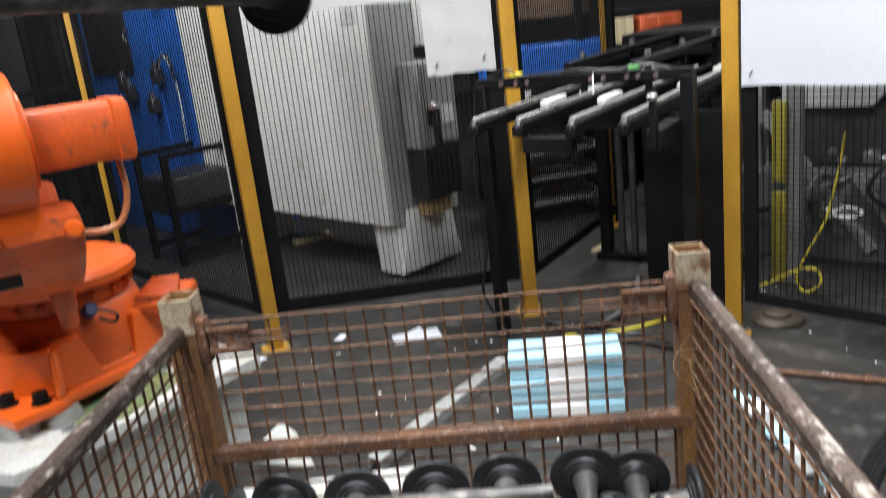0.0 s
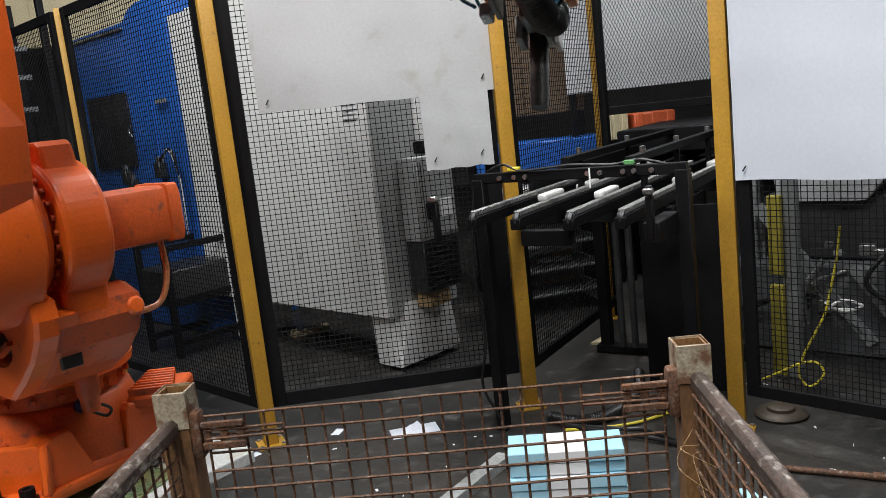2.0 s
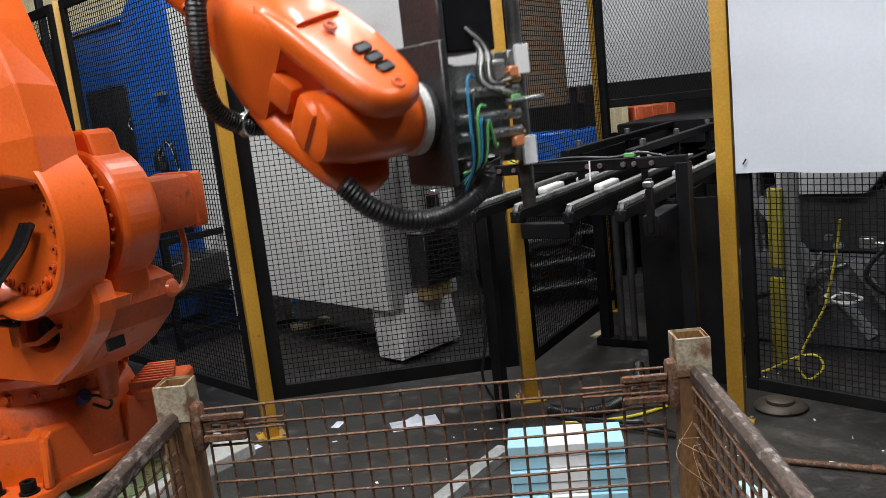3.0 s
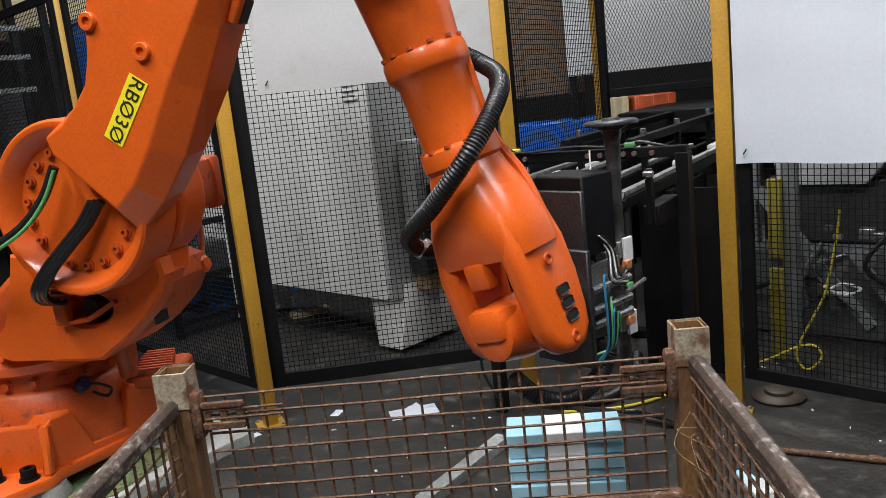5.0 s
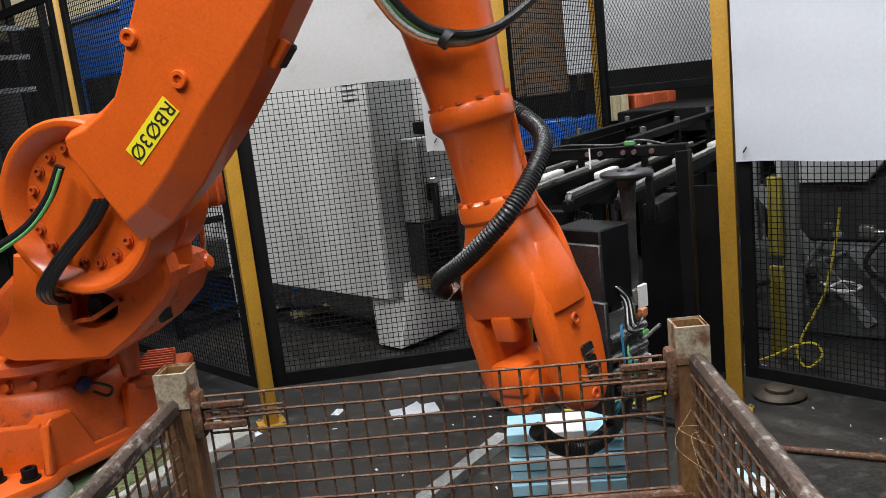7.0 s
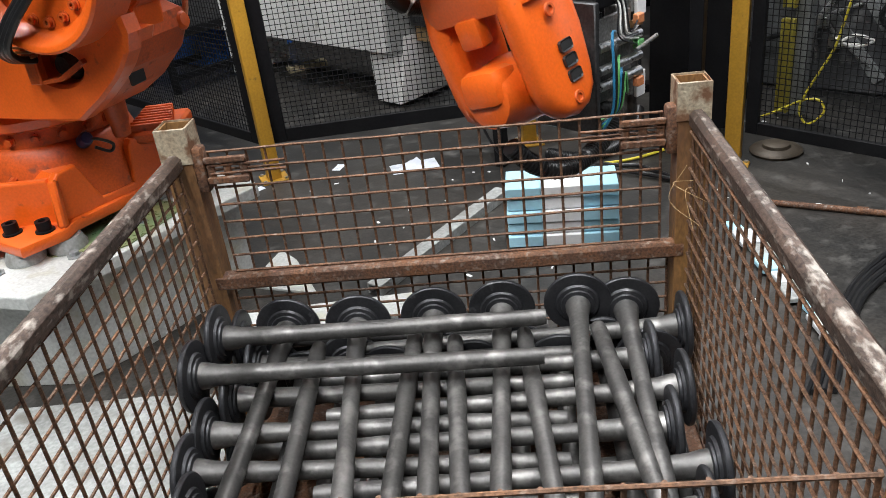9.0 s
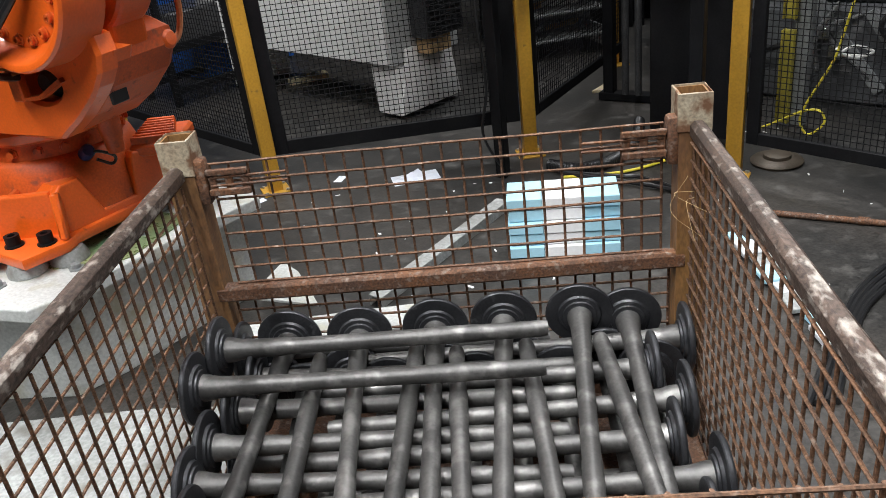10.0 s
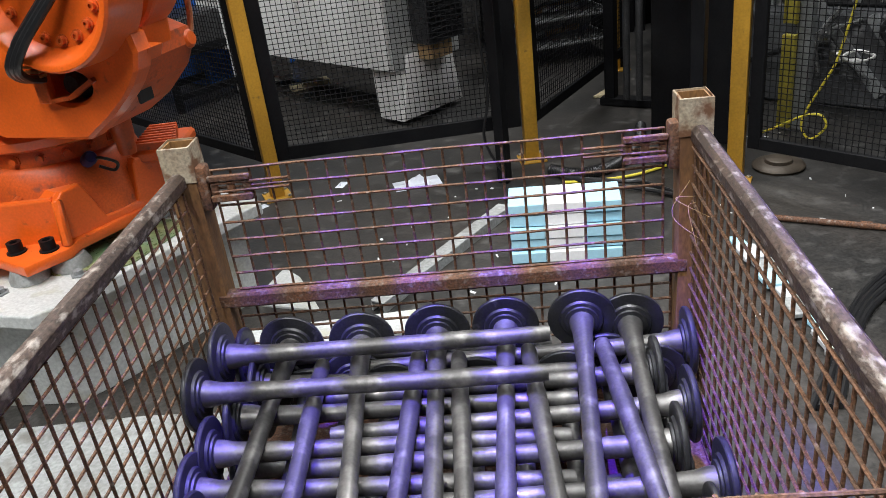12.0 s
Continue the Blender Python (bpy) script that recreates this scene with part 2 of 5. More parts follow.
def prism(outline, depth, bevel=0.0, m=None, bm=None, seg=2):
    """An outline in x, y pushed along z from -depth/2 to depth/2, with rounded rims."""
    b = bmesh.new()
    lo = [b.verts.new((x, y, -depth / 2)) for x, y in outline]
    hi = [b.verts.new((x, y, depth / 2)) for x, y in outline]
    n = len(outline)
    b.faces.new(lo[::-1])
    b.faces.new(hi)
    for i in range(n):
        b.faces.new((lo[i], lo[(i + 1) % n], hi[(i + 1) % n], hi[i]))
    bmesh.ops.recalc_face_normals(b, faces=b.faces[:])
    if bevel:
        rim = [e for e in b.edges if abs(e.verts[0].co.z - e.verts[1].co.z) < 1e-6]
        bmesh.ops.bevel(b, geom=rim, offset=bevel, segments=seg, profile=0.5, affect="EDGES")
    if m:
        b.transform(m)
    return add(bm, b) if bm is not None else b


def loft(sections, cap=True, m=None, bm=None):
    """A skin over rings of equal point count."""
    b = bmesh.new()
    rings = [[b.verts.new(p) for p in s] for s in sections]
    for a, c in zip(rings, rings[1:]):
        for i in range(len(a)):
            j = (i + 1) % len(a)
            b.faces.new((a[i], a[j], c[j], c[i]))
    if cap:
        b.faces.new(rings[0][::-1])
        b.faces.new(rings[-1])
    bmesh.ops.recalc_face_normals(b, faces=b.faces[:])
    if m:
        b.transform(m)
    return add(bm, b) if bm is not None else b


def rounded(w, h, r, z, seg=4, cx=0.0, cy=0.0):
    """A rounded rectangle ring in x, y at height z."""
    out = []
    for k, (sx, sy) in enumerate(((1, 1), (-1, 1), (-1, -1), (1, -1))):
        for i in range(seg + 1):
            a = math.pi / 2 * (k + i / seg)
            out.append((cx + sx * (w / 2 - r) + r * math.cos(a), cy + sy * (h / 2 - r) + r * math.sin(a), z))
    return out


def writing(text, size, material, parent, m, name="lettering"):
    c = bpy.data.curves.new(name, "FONT")
    c.body, c.size, c.align_x, c.align_y, c.extrude = text, size, "CENTER", "CENTER", 0.0006
    tmp = bpy.data.objects.new(name, c)
    scene.collection.objects.link(tmp)
    me = bpy.data.meshes.new_from_object(tmp.evaluated_get(bpy.context.evaluated_depsgraph_get()))
    bpy.data.objects.remove(tmp)
    me.materials.append(material)
    ob = new(name, me)
    ob.parent = parent
    ob.matrix_basis = m
    return ob

# ---------------------------------------------------------------- hall
def slab(name, p, q, material, label=""):
    p, q = Vector(p), Vector(q)
    ob = link(name, box(*(q - p), at=(p + q) / 2), material)
    return tagged(ob, label, "", "", "structure")


slab("floor", (-14, -8, -0.2), (14, 18, 0), M_FLOOR, "dark oily concrete factory floor with pale scuffs")
slab("wall_north", (-14, 18, -0.2), (14, 18.3, 7), M_HALL, "dim painted factory hall wall")
slab("wall_south", (-14, -8.3, -0.2), (14, -8, 7), M_HALL, "dim painted factory hall wall")
slab("wall_west", (-14.3, -8, -0.2), (-14, 18, 7), M_HALL, "dim painted factory hall wall")
slab("wall_east", (14, -8, -0.2), (14.3, 18, 7), M_HALL, "dim painted factory hall wall")
slab("ceiling", (-14, -8, 7), (14, 18, 7.2), M_CEIL, "dark steel factory hall ceiling")


# ---------------------------------------------------------------- safety fence
def fence_panel(p, q, z0, z1, label, wire=0.0280, gauge=0.0034, rails=(), frame_w=0.06, diamond=False):
    """A framed panel of welded wire between two ground points."""
    p, q = Vector((*p, 0)), Vector((*q, 0))
    ln = (q - p).length
    ang = math.degrees(math.atan2(q.y - p.y, q.x - p.x))
    f = thing("safety_fence", pose(p.x, p.y, 0, 0, 0, ang), label, "safety fence", "panels of the safety fence")
    for x in (frame_w / 2, ln - frame_w / 2):
        part("upright", box(frame_w, 0.03, z1 - z0, (x, 0, (z0 + z1) / 2), 0.003), M_BLACK, f, smooth=False)
    for z in (z0 + frame_w / 2, z1 - frame_w / 2, *rails):
        part("rail", box(ln - 2 * frame_w, 0.03, frame_w, (ln / 2, 0, z), 0.003), M_BLACK, f, smooth=False)
    bm = bmesh.new()
    a, b, c, d = frame_w, ln - frame_w, z0 + frame_w, z1 - frame_w

    def strip(x0, zz0, x1, zz1, y):
        dv = Vector((x1 - x0, 0, zz1 - zz0)).normalized()
        s = Vector((-dv.z, 0, dv.x)) * gauge / 2
        v = []
        for o in (s + Vector((0, gauge / 2, 0)), -s + Vector((0, gauge / 2, 0)), -s - Vector((0, gauge / 2, 0)), s - Vector((0, gauge / 2, 0))):
            v.append((bm.verts.new(Vector((x0, y, zz0)) + o), bm.verts.new(Vector((x1, y, zz1)) + o)))
        for i in range(4):
            j = (i + 1) % 4
            bm.faces.new((v[i][0], v[j][0], v[j][1], v[i][1]))

    if diamond:
        sx, sz = 0.0115, 0.026
        rows, cols = int((d - c) / sz), int((b - a) / sx)
        for i in range(rows):
            for k in range(cols):
                x0, zz = a + k * sx, c + i * sz
                up = (i + k) % 2 == 0
                strip(x0, zz if up else zz + sz, x0 + sx, zz + sz if up else zz, 0)
    else:
        k = int((b - a) / wire)
        for i in range(1, k + 1):
            x = a + i * (b - a) / (k + 1)
            strip(x, c, x, d, 0.0)
        k = int((d - c) / wire)
        for i in range(1, k + 1):
            z = c + i * (d - c) / (k + 1)
            strip(a, z, b, z, gauge)
    tagged(part("wire_mesh", bm, M_WIRE, f, smooth=False), "", "", "", "stuff")
    return f


def fence_post(x, y, turn, height=2.6, w=0.076, label="yellow painted square steel fence post bolted to the floor"):
    f = thing("fence_post", pose(x, y, 0, 0, 0, turn), label, "fence post", "posts of the safety fence")
    part("tube", box(w, w, height, (0, 0, height / 2 + 0.008), 0.006, seg=2), M_YELLOW, f)
    part("base_plate", box(0.15, 0.15, 0.01, (0, 0, 0.005), 0.002), M_YELLOW, f)
    for sx, sy in ((1, 1), (-1, 1), (1, -1), (-1, -1)):
        part("bolt", lathe([(0.011, 0), (0.011, 0.01), (0, 0.012)], 6, pose(sx * 0.058, sy * 0.058, 0.01)), M_STEEL, f, smooth=False)
    return f


PL, PM, PR = Vector((-0.895, 4.29)), Vector((0.56, 4.37)), Vector((1.475, 3.70))
fence_post(PL.x, PL.y, 20)
fence_post(PM.x, PM.y, 3)
fence_post(PR.x, PR.y, -30)
BACK = "framed black welded-wire panel of the robot cell's safety fence"
fence_panel((PL.x + 0.034, PL.y + 0.03), (PM.x - 0.045, PM.y + 0.02), 0.2, 2.6, BACK, frame_w=0.078)
dl = Vector((-0.68, 0.733))
P0 = PL + Vector((-0.04, 0.04))
P1 = P0 + dl * 1.66
fence_panel(P1, P0, 0.2, 2.6, BACK)
fence_post(P1.x - 0.045, P1.y + 0.06, 20, w=0.055)
P2 = P1 + Vector((-0.1, 0.1))
fence_panel(P2 + dl * 1.9, P2, 0.2, 2.6, BACK)
dr = Vector((0.656, -0.755))
fence_panel(PR + dr * 0.06, PR + dr * 1.9, 0.2, 2.6, BACK)
dc = Vector((0.56, 0.83))
fence_panel(PM + dc * 0.06, PM + dc * 1.6, 0.2, 2.6, BACK)

# ---------------------------------------------------------------- wire bin
BIN = pose(-0.673, 2.109, 0, 0, 0, -5.39)
BW, BD = 1.352, 1.255      # between the far corner posts, and towards the near side


def wire_bar(p, q, r, bm, seg=6, wobble=0.0):
    p, q = Vector(p), Vector(q)
    k = max(1, int((q - p).length / 0.12)) if wobble else 1
    pts = [p.lerp(q, i / k) for i in range(k + 1)]
    if wobble:
        pts = [v + Vector([random.uniform(-wobble, wobble) for _ in range(3)]) for v in pts]
    tube(pts, r, seg, bm, 1) if k > 1 else rod(p, q, r, seg, bm)


def bin_mesh(parent, p, q, z0, z1, pitch=0.0515, r=0.0039):
    """Welded wire between p and q (local x, y) from z0 to z1: each wire a part of its own."""
    p, q = Vector((*p, 0)), Vector((*q, 0))
    side = (q - p).normalized().cross(Vector((0, 0, 1))) * r * 1.6
    k = round((q - p).length / pitch)
    for i in range(k + 1):
        v = p.lerp(q, i / k)
        b = bmesh.new()
        wire_bar(v + Vector((0, 0, z0)), v + Vector((0, 0, z1)), r, b, 6, 0.0012)
        part("wire", b, M_RUST_WIRE, parent)
    k = round((z1 - z0) / pitch)
    for i in range(k + 1):
        z = z0 + (z1 - z0) * i / k
        b = bmesh.new()
        wire_bar(p + side + Vector((0, 0, z)), q + side + Vector((0, 0, z)), r, b, 6, 0.0012)
        part("wire", b, M_RUST_WIRE, parent)


def corner_post(parent, x, y, z1, cap):
    def square_tube(w, t, z0, z1):
        def ring(h, z):
            return [(x + sx * h, y + sy * h, z) for sx, sy in ((1, 1), (-1, 1), (-1, -1), (1, -1))]
        return loft([ring(w / 2 - 0.002, z0), ring(w / 2, z0 + 0.002), ring(w / 2, z1 - 0.002), ring(w / 2 - 0.002, z1), ring(w / 2 - t, z1), ring(w / 2 - t, z0)], cap=False)

    p = part("corner_post", square_tube(0.078, 0.006, 0.1, z1 - 0.003), M_OCHRE, parent, "rust-stained ochre steel corner post", smooth=False)
    part("stacking_collar", square_tube(0.086, 0.0035, z1 - 0.1, z1 + 0.002), M_POST, p, "chipped cream-painted square collar, open on top", smooth=False)
    part("foot", box(0.11, 0.11, 0.1, (x, y, 0.05), 0.004), M_RUST, p)
    return p


def hinge_clip(parent, x, y, z, s):
    b = bmesh.new()
    box(0.115, 0.012, 0.018, (x, y - 0.01, z + 0.028), 0.003, bm=b)
    box(0.115, 0.012, 0.02, (x, y - 0.01, z - 0.03), 0.003, bm=b)
    for k in (-0.045, 0.0, 0.045):
        box(0.022, 0.01, 0.07, (x + k, y - 0.004, z), 0.003, bm=b)
    for k in (0.012, -0.012):
        tube([(x - s * 0.05, y - 0.008, z + k), (x + s * 0.16, y - 0.008, z + k + 0.002)], 0.0042, 6, b, 2)
    part("latch", b, M_RUST, parent, "rusty sliding latch")


wire_bin = thing("wire_mesh_bin", BIN, "large rusty wire-mesh steel bin full of axle shafts", "wire bin")
for cx, cy in ((0, 0), (BW, 0), (0, -BD - 0.04), (BW, -BD - 0.04)):
    corner_post(wire_bin, cx, cy, 1.05, True)
for cx in (0.05, BW - 0.05):
    part("hinge_lug", box(0.035, 0.05, 0.13, (cx, -0.012, 0.925), 0.01, seg=2), M_RUST, wire_bin, "rusty lug beside the post")
gate = part("gate", bar((0.01, -0.02, 0.578), (BW - 0.01, -0.02, 0.578), 0.045, 0.048, bevel=0.008), M_RUST, wire_bin, "rusty cross bar carrying the upper wire gate")
bin_mesh(gate, (0.075, -0.01), (BW - 0.075, -0.01), 0.605, 0.973)
lower = part("lower_bar", bar((0.04, 0, 0.14), (BW - 0.04, 0, 0.14), 0.045, 0.06, bevel=0.006), M_RUST, wire_bin)
bin_mesh(lower, (0.05, 0.005), (BW - 0.05, 0.005), 0.16, 0.555)
for sx in (0, BW):
    s = 1 if sx else -1
    rail = part("side_rail", bar((sx + s * 0.008, -0.03, 0.955), (sx + s * 0.008, -BD, 0.955), 0.042, 0.05, bevel=0.012), M_RAIL, wire_bin, "worn steel top rail, bright along its edge")
    bin_mesh(rail, (sx - s * 0.005, -0.06), (sx - s * 0.005, -BD), 0.13, 0.93)
near = part("near_gate", bar((0.04, -BD - 0.04, 0.45), (BW - 0.04, -BD - 0.04, 0.45), 0.045, 0.05, bevel=0.006), M_RUST, wire_bin)
bin_mesh(near, (0.06, -BD - 0.02), (BW - 0.06, -BD - 0.02), 0.14, 0.945)
hinge_clip(wire_bin, 0.125, -0.02, 0.925, 1)
hinge_clip(wire_bin, BW - 0.125, -0.02, 0.925, -1)
part("floor_plate", box(BW - 0.02, BD - 0.02, 0.01, (BW / 2, -BD / 2, 0.125), 0.002), M_RUST, wire_bin)

# ---------------------------------------------------------------- robot on its plinth
RX, RY, RZ = -1.45, 3.11, 0.5        # foot of the first axis
AX1, AH, A2L, A3L, D4L, TOOL = 0.607, 0.970, 1.170, 0.217, 1.626, 0.545

plinth = thing("robot_plinth", pose(0, 0, 0), "grey painted steel plinth under the robot, stained yellow and green", "robot plinth")
ring = [(-2.35, 2.5), (-1.482, 2.383), (-1.373, 2.346), (-1.284, 2.408), (-1.162, 2.564), (-0.985, 2.783), (-0.716, 3.08), (-0.745, 3.15), (-0.99, 3.32), (-1.3, 3.62), (-2.35, 3.7)]
part("body", prism([(-2.3, 2.62), (-1.40, 2.50), (-1.25, 2.62), (-0.98, 2.95), (-0.82, 3.13), (-0.86, 3.17), (-1.03, 3.28), (-1.33, 3.56), (-2.3, 3.6)], 0.40, 0.004, pose(0, 0, 0.2)), M_PLINTH, plinth, smooth=False)
part("top_plate", prism(ring, 0.05, 0.006, pose(0, 0, 0.436)), M_PLINTH, plinth, "thick pale grey top plate with cut corners", smooth=False)
for bx, by in ((-1.30, 2.62), (-1.12, 2.84), (-1.55, 2.55)):
    part("anchor_bolt", lathe([(0.03, 0), (0.03, 0.005), (0.018, 0.006), (0.018, 0.02), (0, 0.021)], 6, pose(bx, by, 0.461)), M_GREY, plinth, smooth=False)
part("oil_stain", prism([(-1.27 + 0.26 * math.cos(a) * (1 + 0.12 * math.sin(3 * a)), 2.86 + 0.24 * math.sin(a) * (1 + 0.1 * math.sin(5 * a))) for a in [i * math.pi / 14 for i in range(28)]], 0.004, 0, pose(0, 0, 0.4645)),
     mat("green_yellow_coolant_stain", (0.30, 0.29, 0.12), 0.3, 0, (0.05, 0.16, 0.09), 5, 0.9, 50, 0.15, 0.05), plinth, "green and yellow coolant stain")

robot = thing("industrial_robot", pose(RX, RY, RZ), "large orange six-axis industrial robot arm with scuffed paint", "robot arm")


# base casting: a foot plate, walls with pockets, a flaring column and the bolted ring
BASE_OUT = [(-0.52, -0.40), (-0.126, -0.469), (0.016, -0.572), (0.132, -0.455), (0.145, -0.385), (0.365, -0.09), (0.44, 0.02), (0.42, 0.2), (0.1, 0.42), (-0.52, 0.42)]
base = part("base", prism(BASE_OUT, 0.045, 0.012, pose(0, 0, 0.032)), M_ORANGE, robot, "orange cast base with bolted feet")
part("column", lathe([(0.33, 0.05), (0.32, 0.15), (0.30, 0.24), (0.285, 0.285), (0.27, 0.30), (0.255, 0.305)], 48), M_ORANGE_OLD_SHADED, base)
WALL = Matrix.Translation((0.134, -0.371, 0)) @ pose(0, 0, 0, 0, 0, 51.6) @ Matrix(((1, 0, 0, 0), (0, 0, -1, 0.025), (0, 1, 0, 0), (0, 0, 0, 1)))
WALL_OUT = [(-0.035, 0.03), (0.425, 0.03), (0.425, 0.20), (0.41, 0.232), (0.31, 0.245), (0.295, 0.225), (0.276, 0.084), (0.138, 0.084), (0.085, 0.215), (0.072, 0.236), (0.0, 0.232), (-0.035, 0.2)]
part("side_wall", prism(WALL_OUT, 0.04, 0.008, WALL), M_ORANGE, base, "orange side wall cut down into a pocket", smooth=False)
part("foot_block", prism([(0.295, 0.03), (0.42, 0.03), (0.415, 0.215), (0.40, 0.228), (0.315, 0.24), (0.298, 0.222)], 0.15, 0.008, WALL @ pose(0, 0, -0.095)), M_ORANGE, base, smooth=False)
part("rib", prism([(-0.03, 0.03), (0.085, 0.03), (0.08, 0.21), (0.066, 0.228), (0.0, 0.226), (-0.03, 0.195)], 0.17, 0.008, WALL @ pose(0, 0, -0.105)), M_ORANGE, base, smooth=False)
part("front_wall", prism([(-0.5, 0.04), (0.115, 0.04), (0.10, 0.19), (0.085, 0.215), (-0.46, 0.225), (-0.5, 0.19)], 0.035, 0.008, Matrix.Translation((0, -0.365, 0)) @ Matrix(((1, 0, 0, 0), (0, 0, -1, 0), (0, 1, 0, 0), (0, 0, 0, 1)))), M_ORANGE, base, "orange front wall of the foot", smooth=False)
part("corner_rib", bar((0.118, -0.43, 0.05), (0.112, -0.385, 0.215), 0.03, 0.045, bevel=0.008), M_ORANGE, base)
for x in (-0.40, -0.22, -0.06):
    part("rib", box(0.03, 0.12, 0.16, (x, -0.30, 0.135), 0.008), M_ORANGE_OLD_SHADED, base, smooth=False)
part("pocket_floor", box(0.60, 0.10, 0.02, (-0.20, -0.31, 0.145), 0.004), M_ORANGE_OLD_SHADED, base, smooth=False)
for bx, by in ((-0.062, -0.437), (0.06, -0.45), (-0.34, -0.40)):
    part("foot_bolt", lathe([(0.034, 0), (0.034, 0.006), (0.026, 0.008), (0.026, 0.042), (0.014, 0.042), (0.013, 0.02), (0, 0.02)], 16, pose(bx, by, 0.054)), M_BLACK, base, "black socket-head foot bolt")
for bx, by in ((-0.03, -0.47), (0.10, -0.41), (0.3, -0.02), (-0.4, 0.2), (-0.38, -0.35)):
    part("foot_pad", lathe([(0, -0.038), (0.07, -0.038), (0.07, -0.02), (0.055, 0.012), (0, 0.012)], 24, pose(bx, by, 0)), M_APRON, base, "pale round levelling pad")
part("base_ring", lathe([(0.25, 0.29), (0.262, 0.30), (0.262, 0.362), (0.255, 0.37), (0.2, 0.372)], 56), M_ORANGE_OLD_SHADED, base)
for i in range(18):
    a = i * 2 * math.pi / 18
    part("ring_bolt", lathe([(0.021, 0), (0.021, 0.006), (0.015, 0.007), (0.015, 0.022), (0, 0.024)], 6, pose(0.260 * math.cos(a), 0.260 * math.sin(a), 0.333, 0, 90, math.degrees(a))), M_ORANGE_OLD_SHADED, base)
fins = part("motor_cover", box(0.19, 0.27, 0.05, (0.40, 0.03, 0.235), 0.012, pose(0, 0, 0)), M_ORANGE_OLD_SHADED, base, "finned orange motor cover")
for i in range(8):
    part("fin", box(0.17 - 0.008 * i, 0.012, 0.035, (0.40 - 0.004 * i, -0.085 + i * 0.034, 0.27), 0.003), M_ORANGE_OLD_SHADED, fins)
plug = part("plug", lathe([(0, -0.03), (0.026, -0.03), (0.026, 0.02), (0.02, 0.03), (0, 0.03)], 16, pose(0.205, -0.235, 0.30, 65, 0, 40)), mat("blue_plastic", (0.012, 0.025, 0.10), 0.4), base, "dark blue plastic plug on a strap")
part("strap", tube([(0.21, -0.25, 0.30), (0.25, -0.24, 0.30), (0.29, -0.21, 0.265), (0.275, -0.215, 0.24), (0.235, -0.24, 0.27)], 0.006), M_RUBBER, plug)

# turret: local x forward, y to the robot's left, origin on the first axis at the base's foot
turret = part("turret", lathe([(0.0, 0.366), (0.285, 0.366), (0.305, 0.378), (0.31, 0.41), (0.295, 0.432), (0.26, 0.44), (0.245, 0.452), (0.12, 0.462), (0, 0.462)], 64), M_ORANGE, robot, "orange rotating turret casting")
TM = Matrix(((1, 0, 0, 0), (0, 0, -1, 0), (0, 1, 0, 0), (0, 0, 0, 1)))      # outline x, y to the turret's x, z


def holed_plate(outline, centre, hole, depth, m, seg=40):
    """A plate with an oval hole through it: the outline is met from the hole's centre, ray by ray."""
    c = Vector(centre)
    outer, inner = [], []
    for i in range(seg):
        a = 2 * math.pi * i / seg
        d = Vector((math.cos(a), math.sin(a)))
        best = None
        for p, q in zip(outline, outline[1:] + outline[:1]):
            p, e = Vector(p) - c, Vector(q) - Vector(p)
            den = d.x * e.y - d.y * e.x
            if abs(den) < 1e-9:
                continue
            r, u = (p.x * e.y - p.y * e.x) / den, (p.x * d.y - p.y * d.x) / den
            if r > 0 and -1e-6 <= u <= 1 + 1e-6 and (best is None or r < best):
                best = r
        outer.append(c + d * best)
        inner.append(c + Vector((hole[0] * d.x, hole[1] * d.y)))
    h = depth / 2
    rings = [[(*v, -h) for v in inner], [(*v, -h) for v in outer], [(*v, h - 0.012) for v in outer], [(*(v.lerp(c, 0.012 / (v - c).length)), h) for v in outer],
             [(*(v.lerp(c, -0.012 / (v - c).length)), h) for v in inner], [(*v, h - 0.012) for v in inner], [(*v, -h) for v in inner]]
    b = loft(rings, cap=False, m=m)
    bmesh.ops.remove_doubles(b, verts=b.verts[:], dist=1e-5)
    return b


W_OUT = [(0.06, 0.45), (0.53, 0.45), (0.64, 0.52), (0.75, 0.61), (0.81, 0.69), (0.82, 0.75), (0.80, 0.80), (0.62, 0.80), (0.24, 0.82), (0.215, 0.72), (0.175, 0.60), (0.12, 0.53), (0.06, 0.49)]
part("side_wall", holed_plate(W_OUT, (0.505, 0.628), (0.098, 0.055), 0.07, Matrix.Translation((0, -0.305, 0)) @ TM), M_ORANGE, turret, "orange side wall with an oval cable opening", smooth=False)
# the darker orange holds grime and the lower arm's shadow
part("body", prism([(-0.05, 0.44), (0.50, 0.445), (0.61, 0.51), (0.71, 0.60), (0.755, 0.68), (0.745, 0.735), (0.66, 0.77), (0.62, 0.70), (0.40, 0.68), (0.36, 0.80), (0.2, 0.78), (-0.05, 0.60)], 0.30, 0.03, Matrix.Translation((0, -0.115, 0)) @ TM), M_ORANGE_OLD_SHADED, turret, "angular orange lower housing", smooth=False)
part("inner_gear", lathe([(0, 0), (0.05, 0), (0.055, 0.02), (0.03, 0.06), (0, 0.06)], 20, Matrix.Translation((0.51, -0.262, 0.63)) @ TM), M_IRON, turret, "dark drive seen inside the opening")
part("side_boss", lathe([(0, 0), (0.03, 0), (0.032, 0.01), (0.022, 0.022), (0, 0.024)], 18, pose(0.74, 0.0, 0.69, 0, 80, 0)), M_ORANGE, turret)
part("pocket", box(0.012, 0.07, 0.09, (0.682, -0.20, 0.583), 0.004), M_INK, turret, "dark slot in the housing")
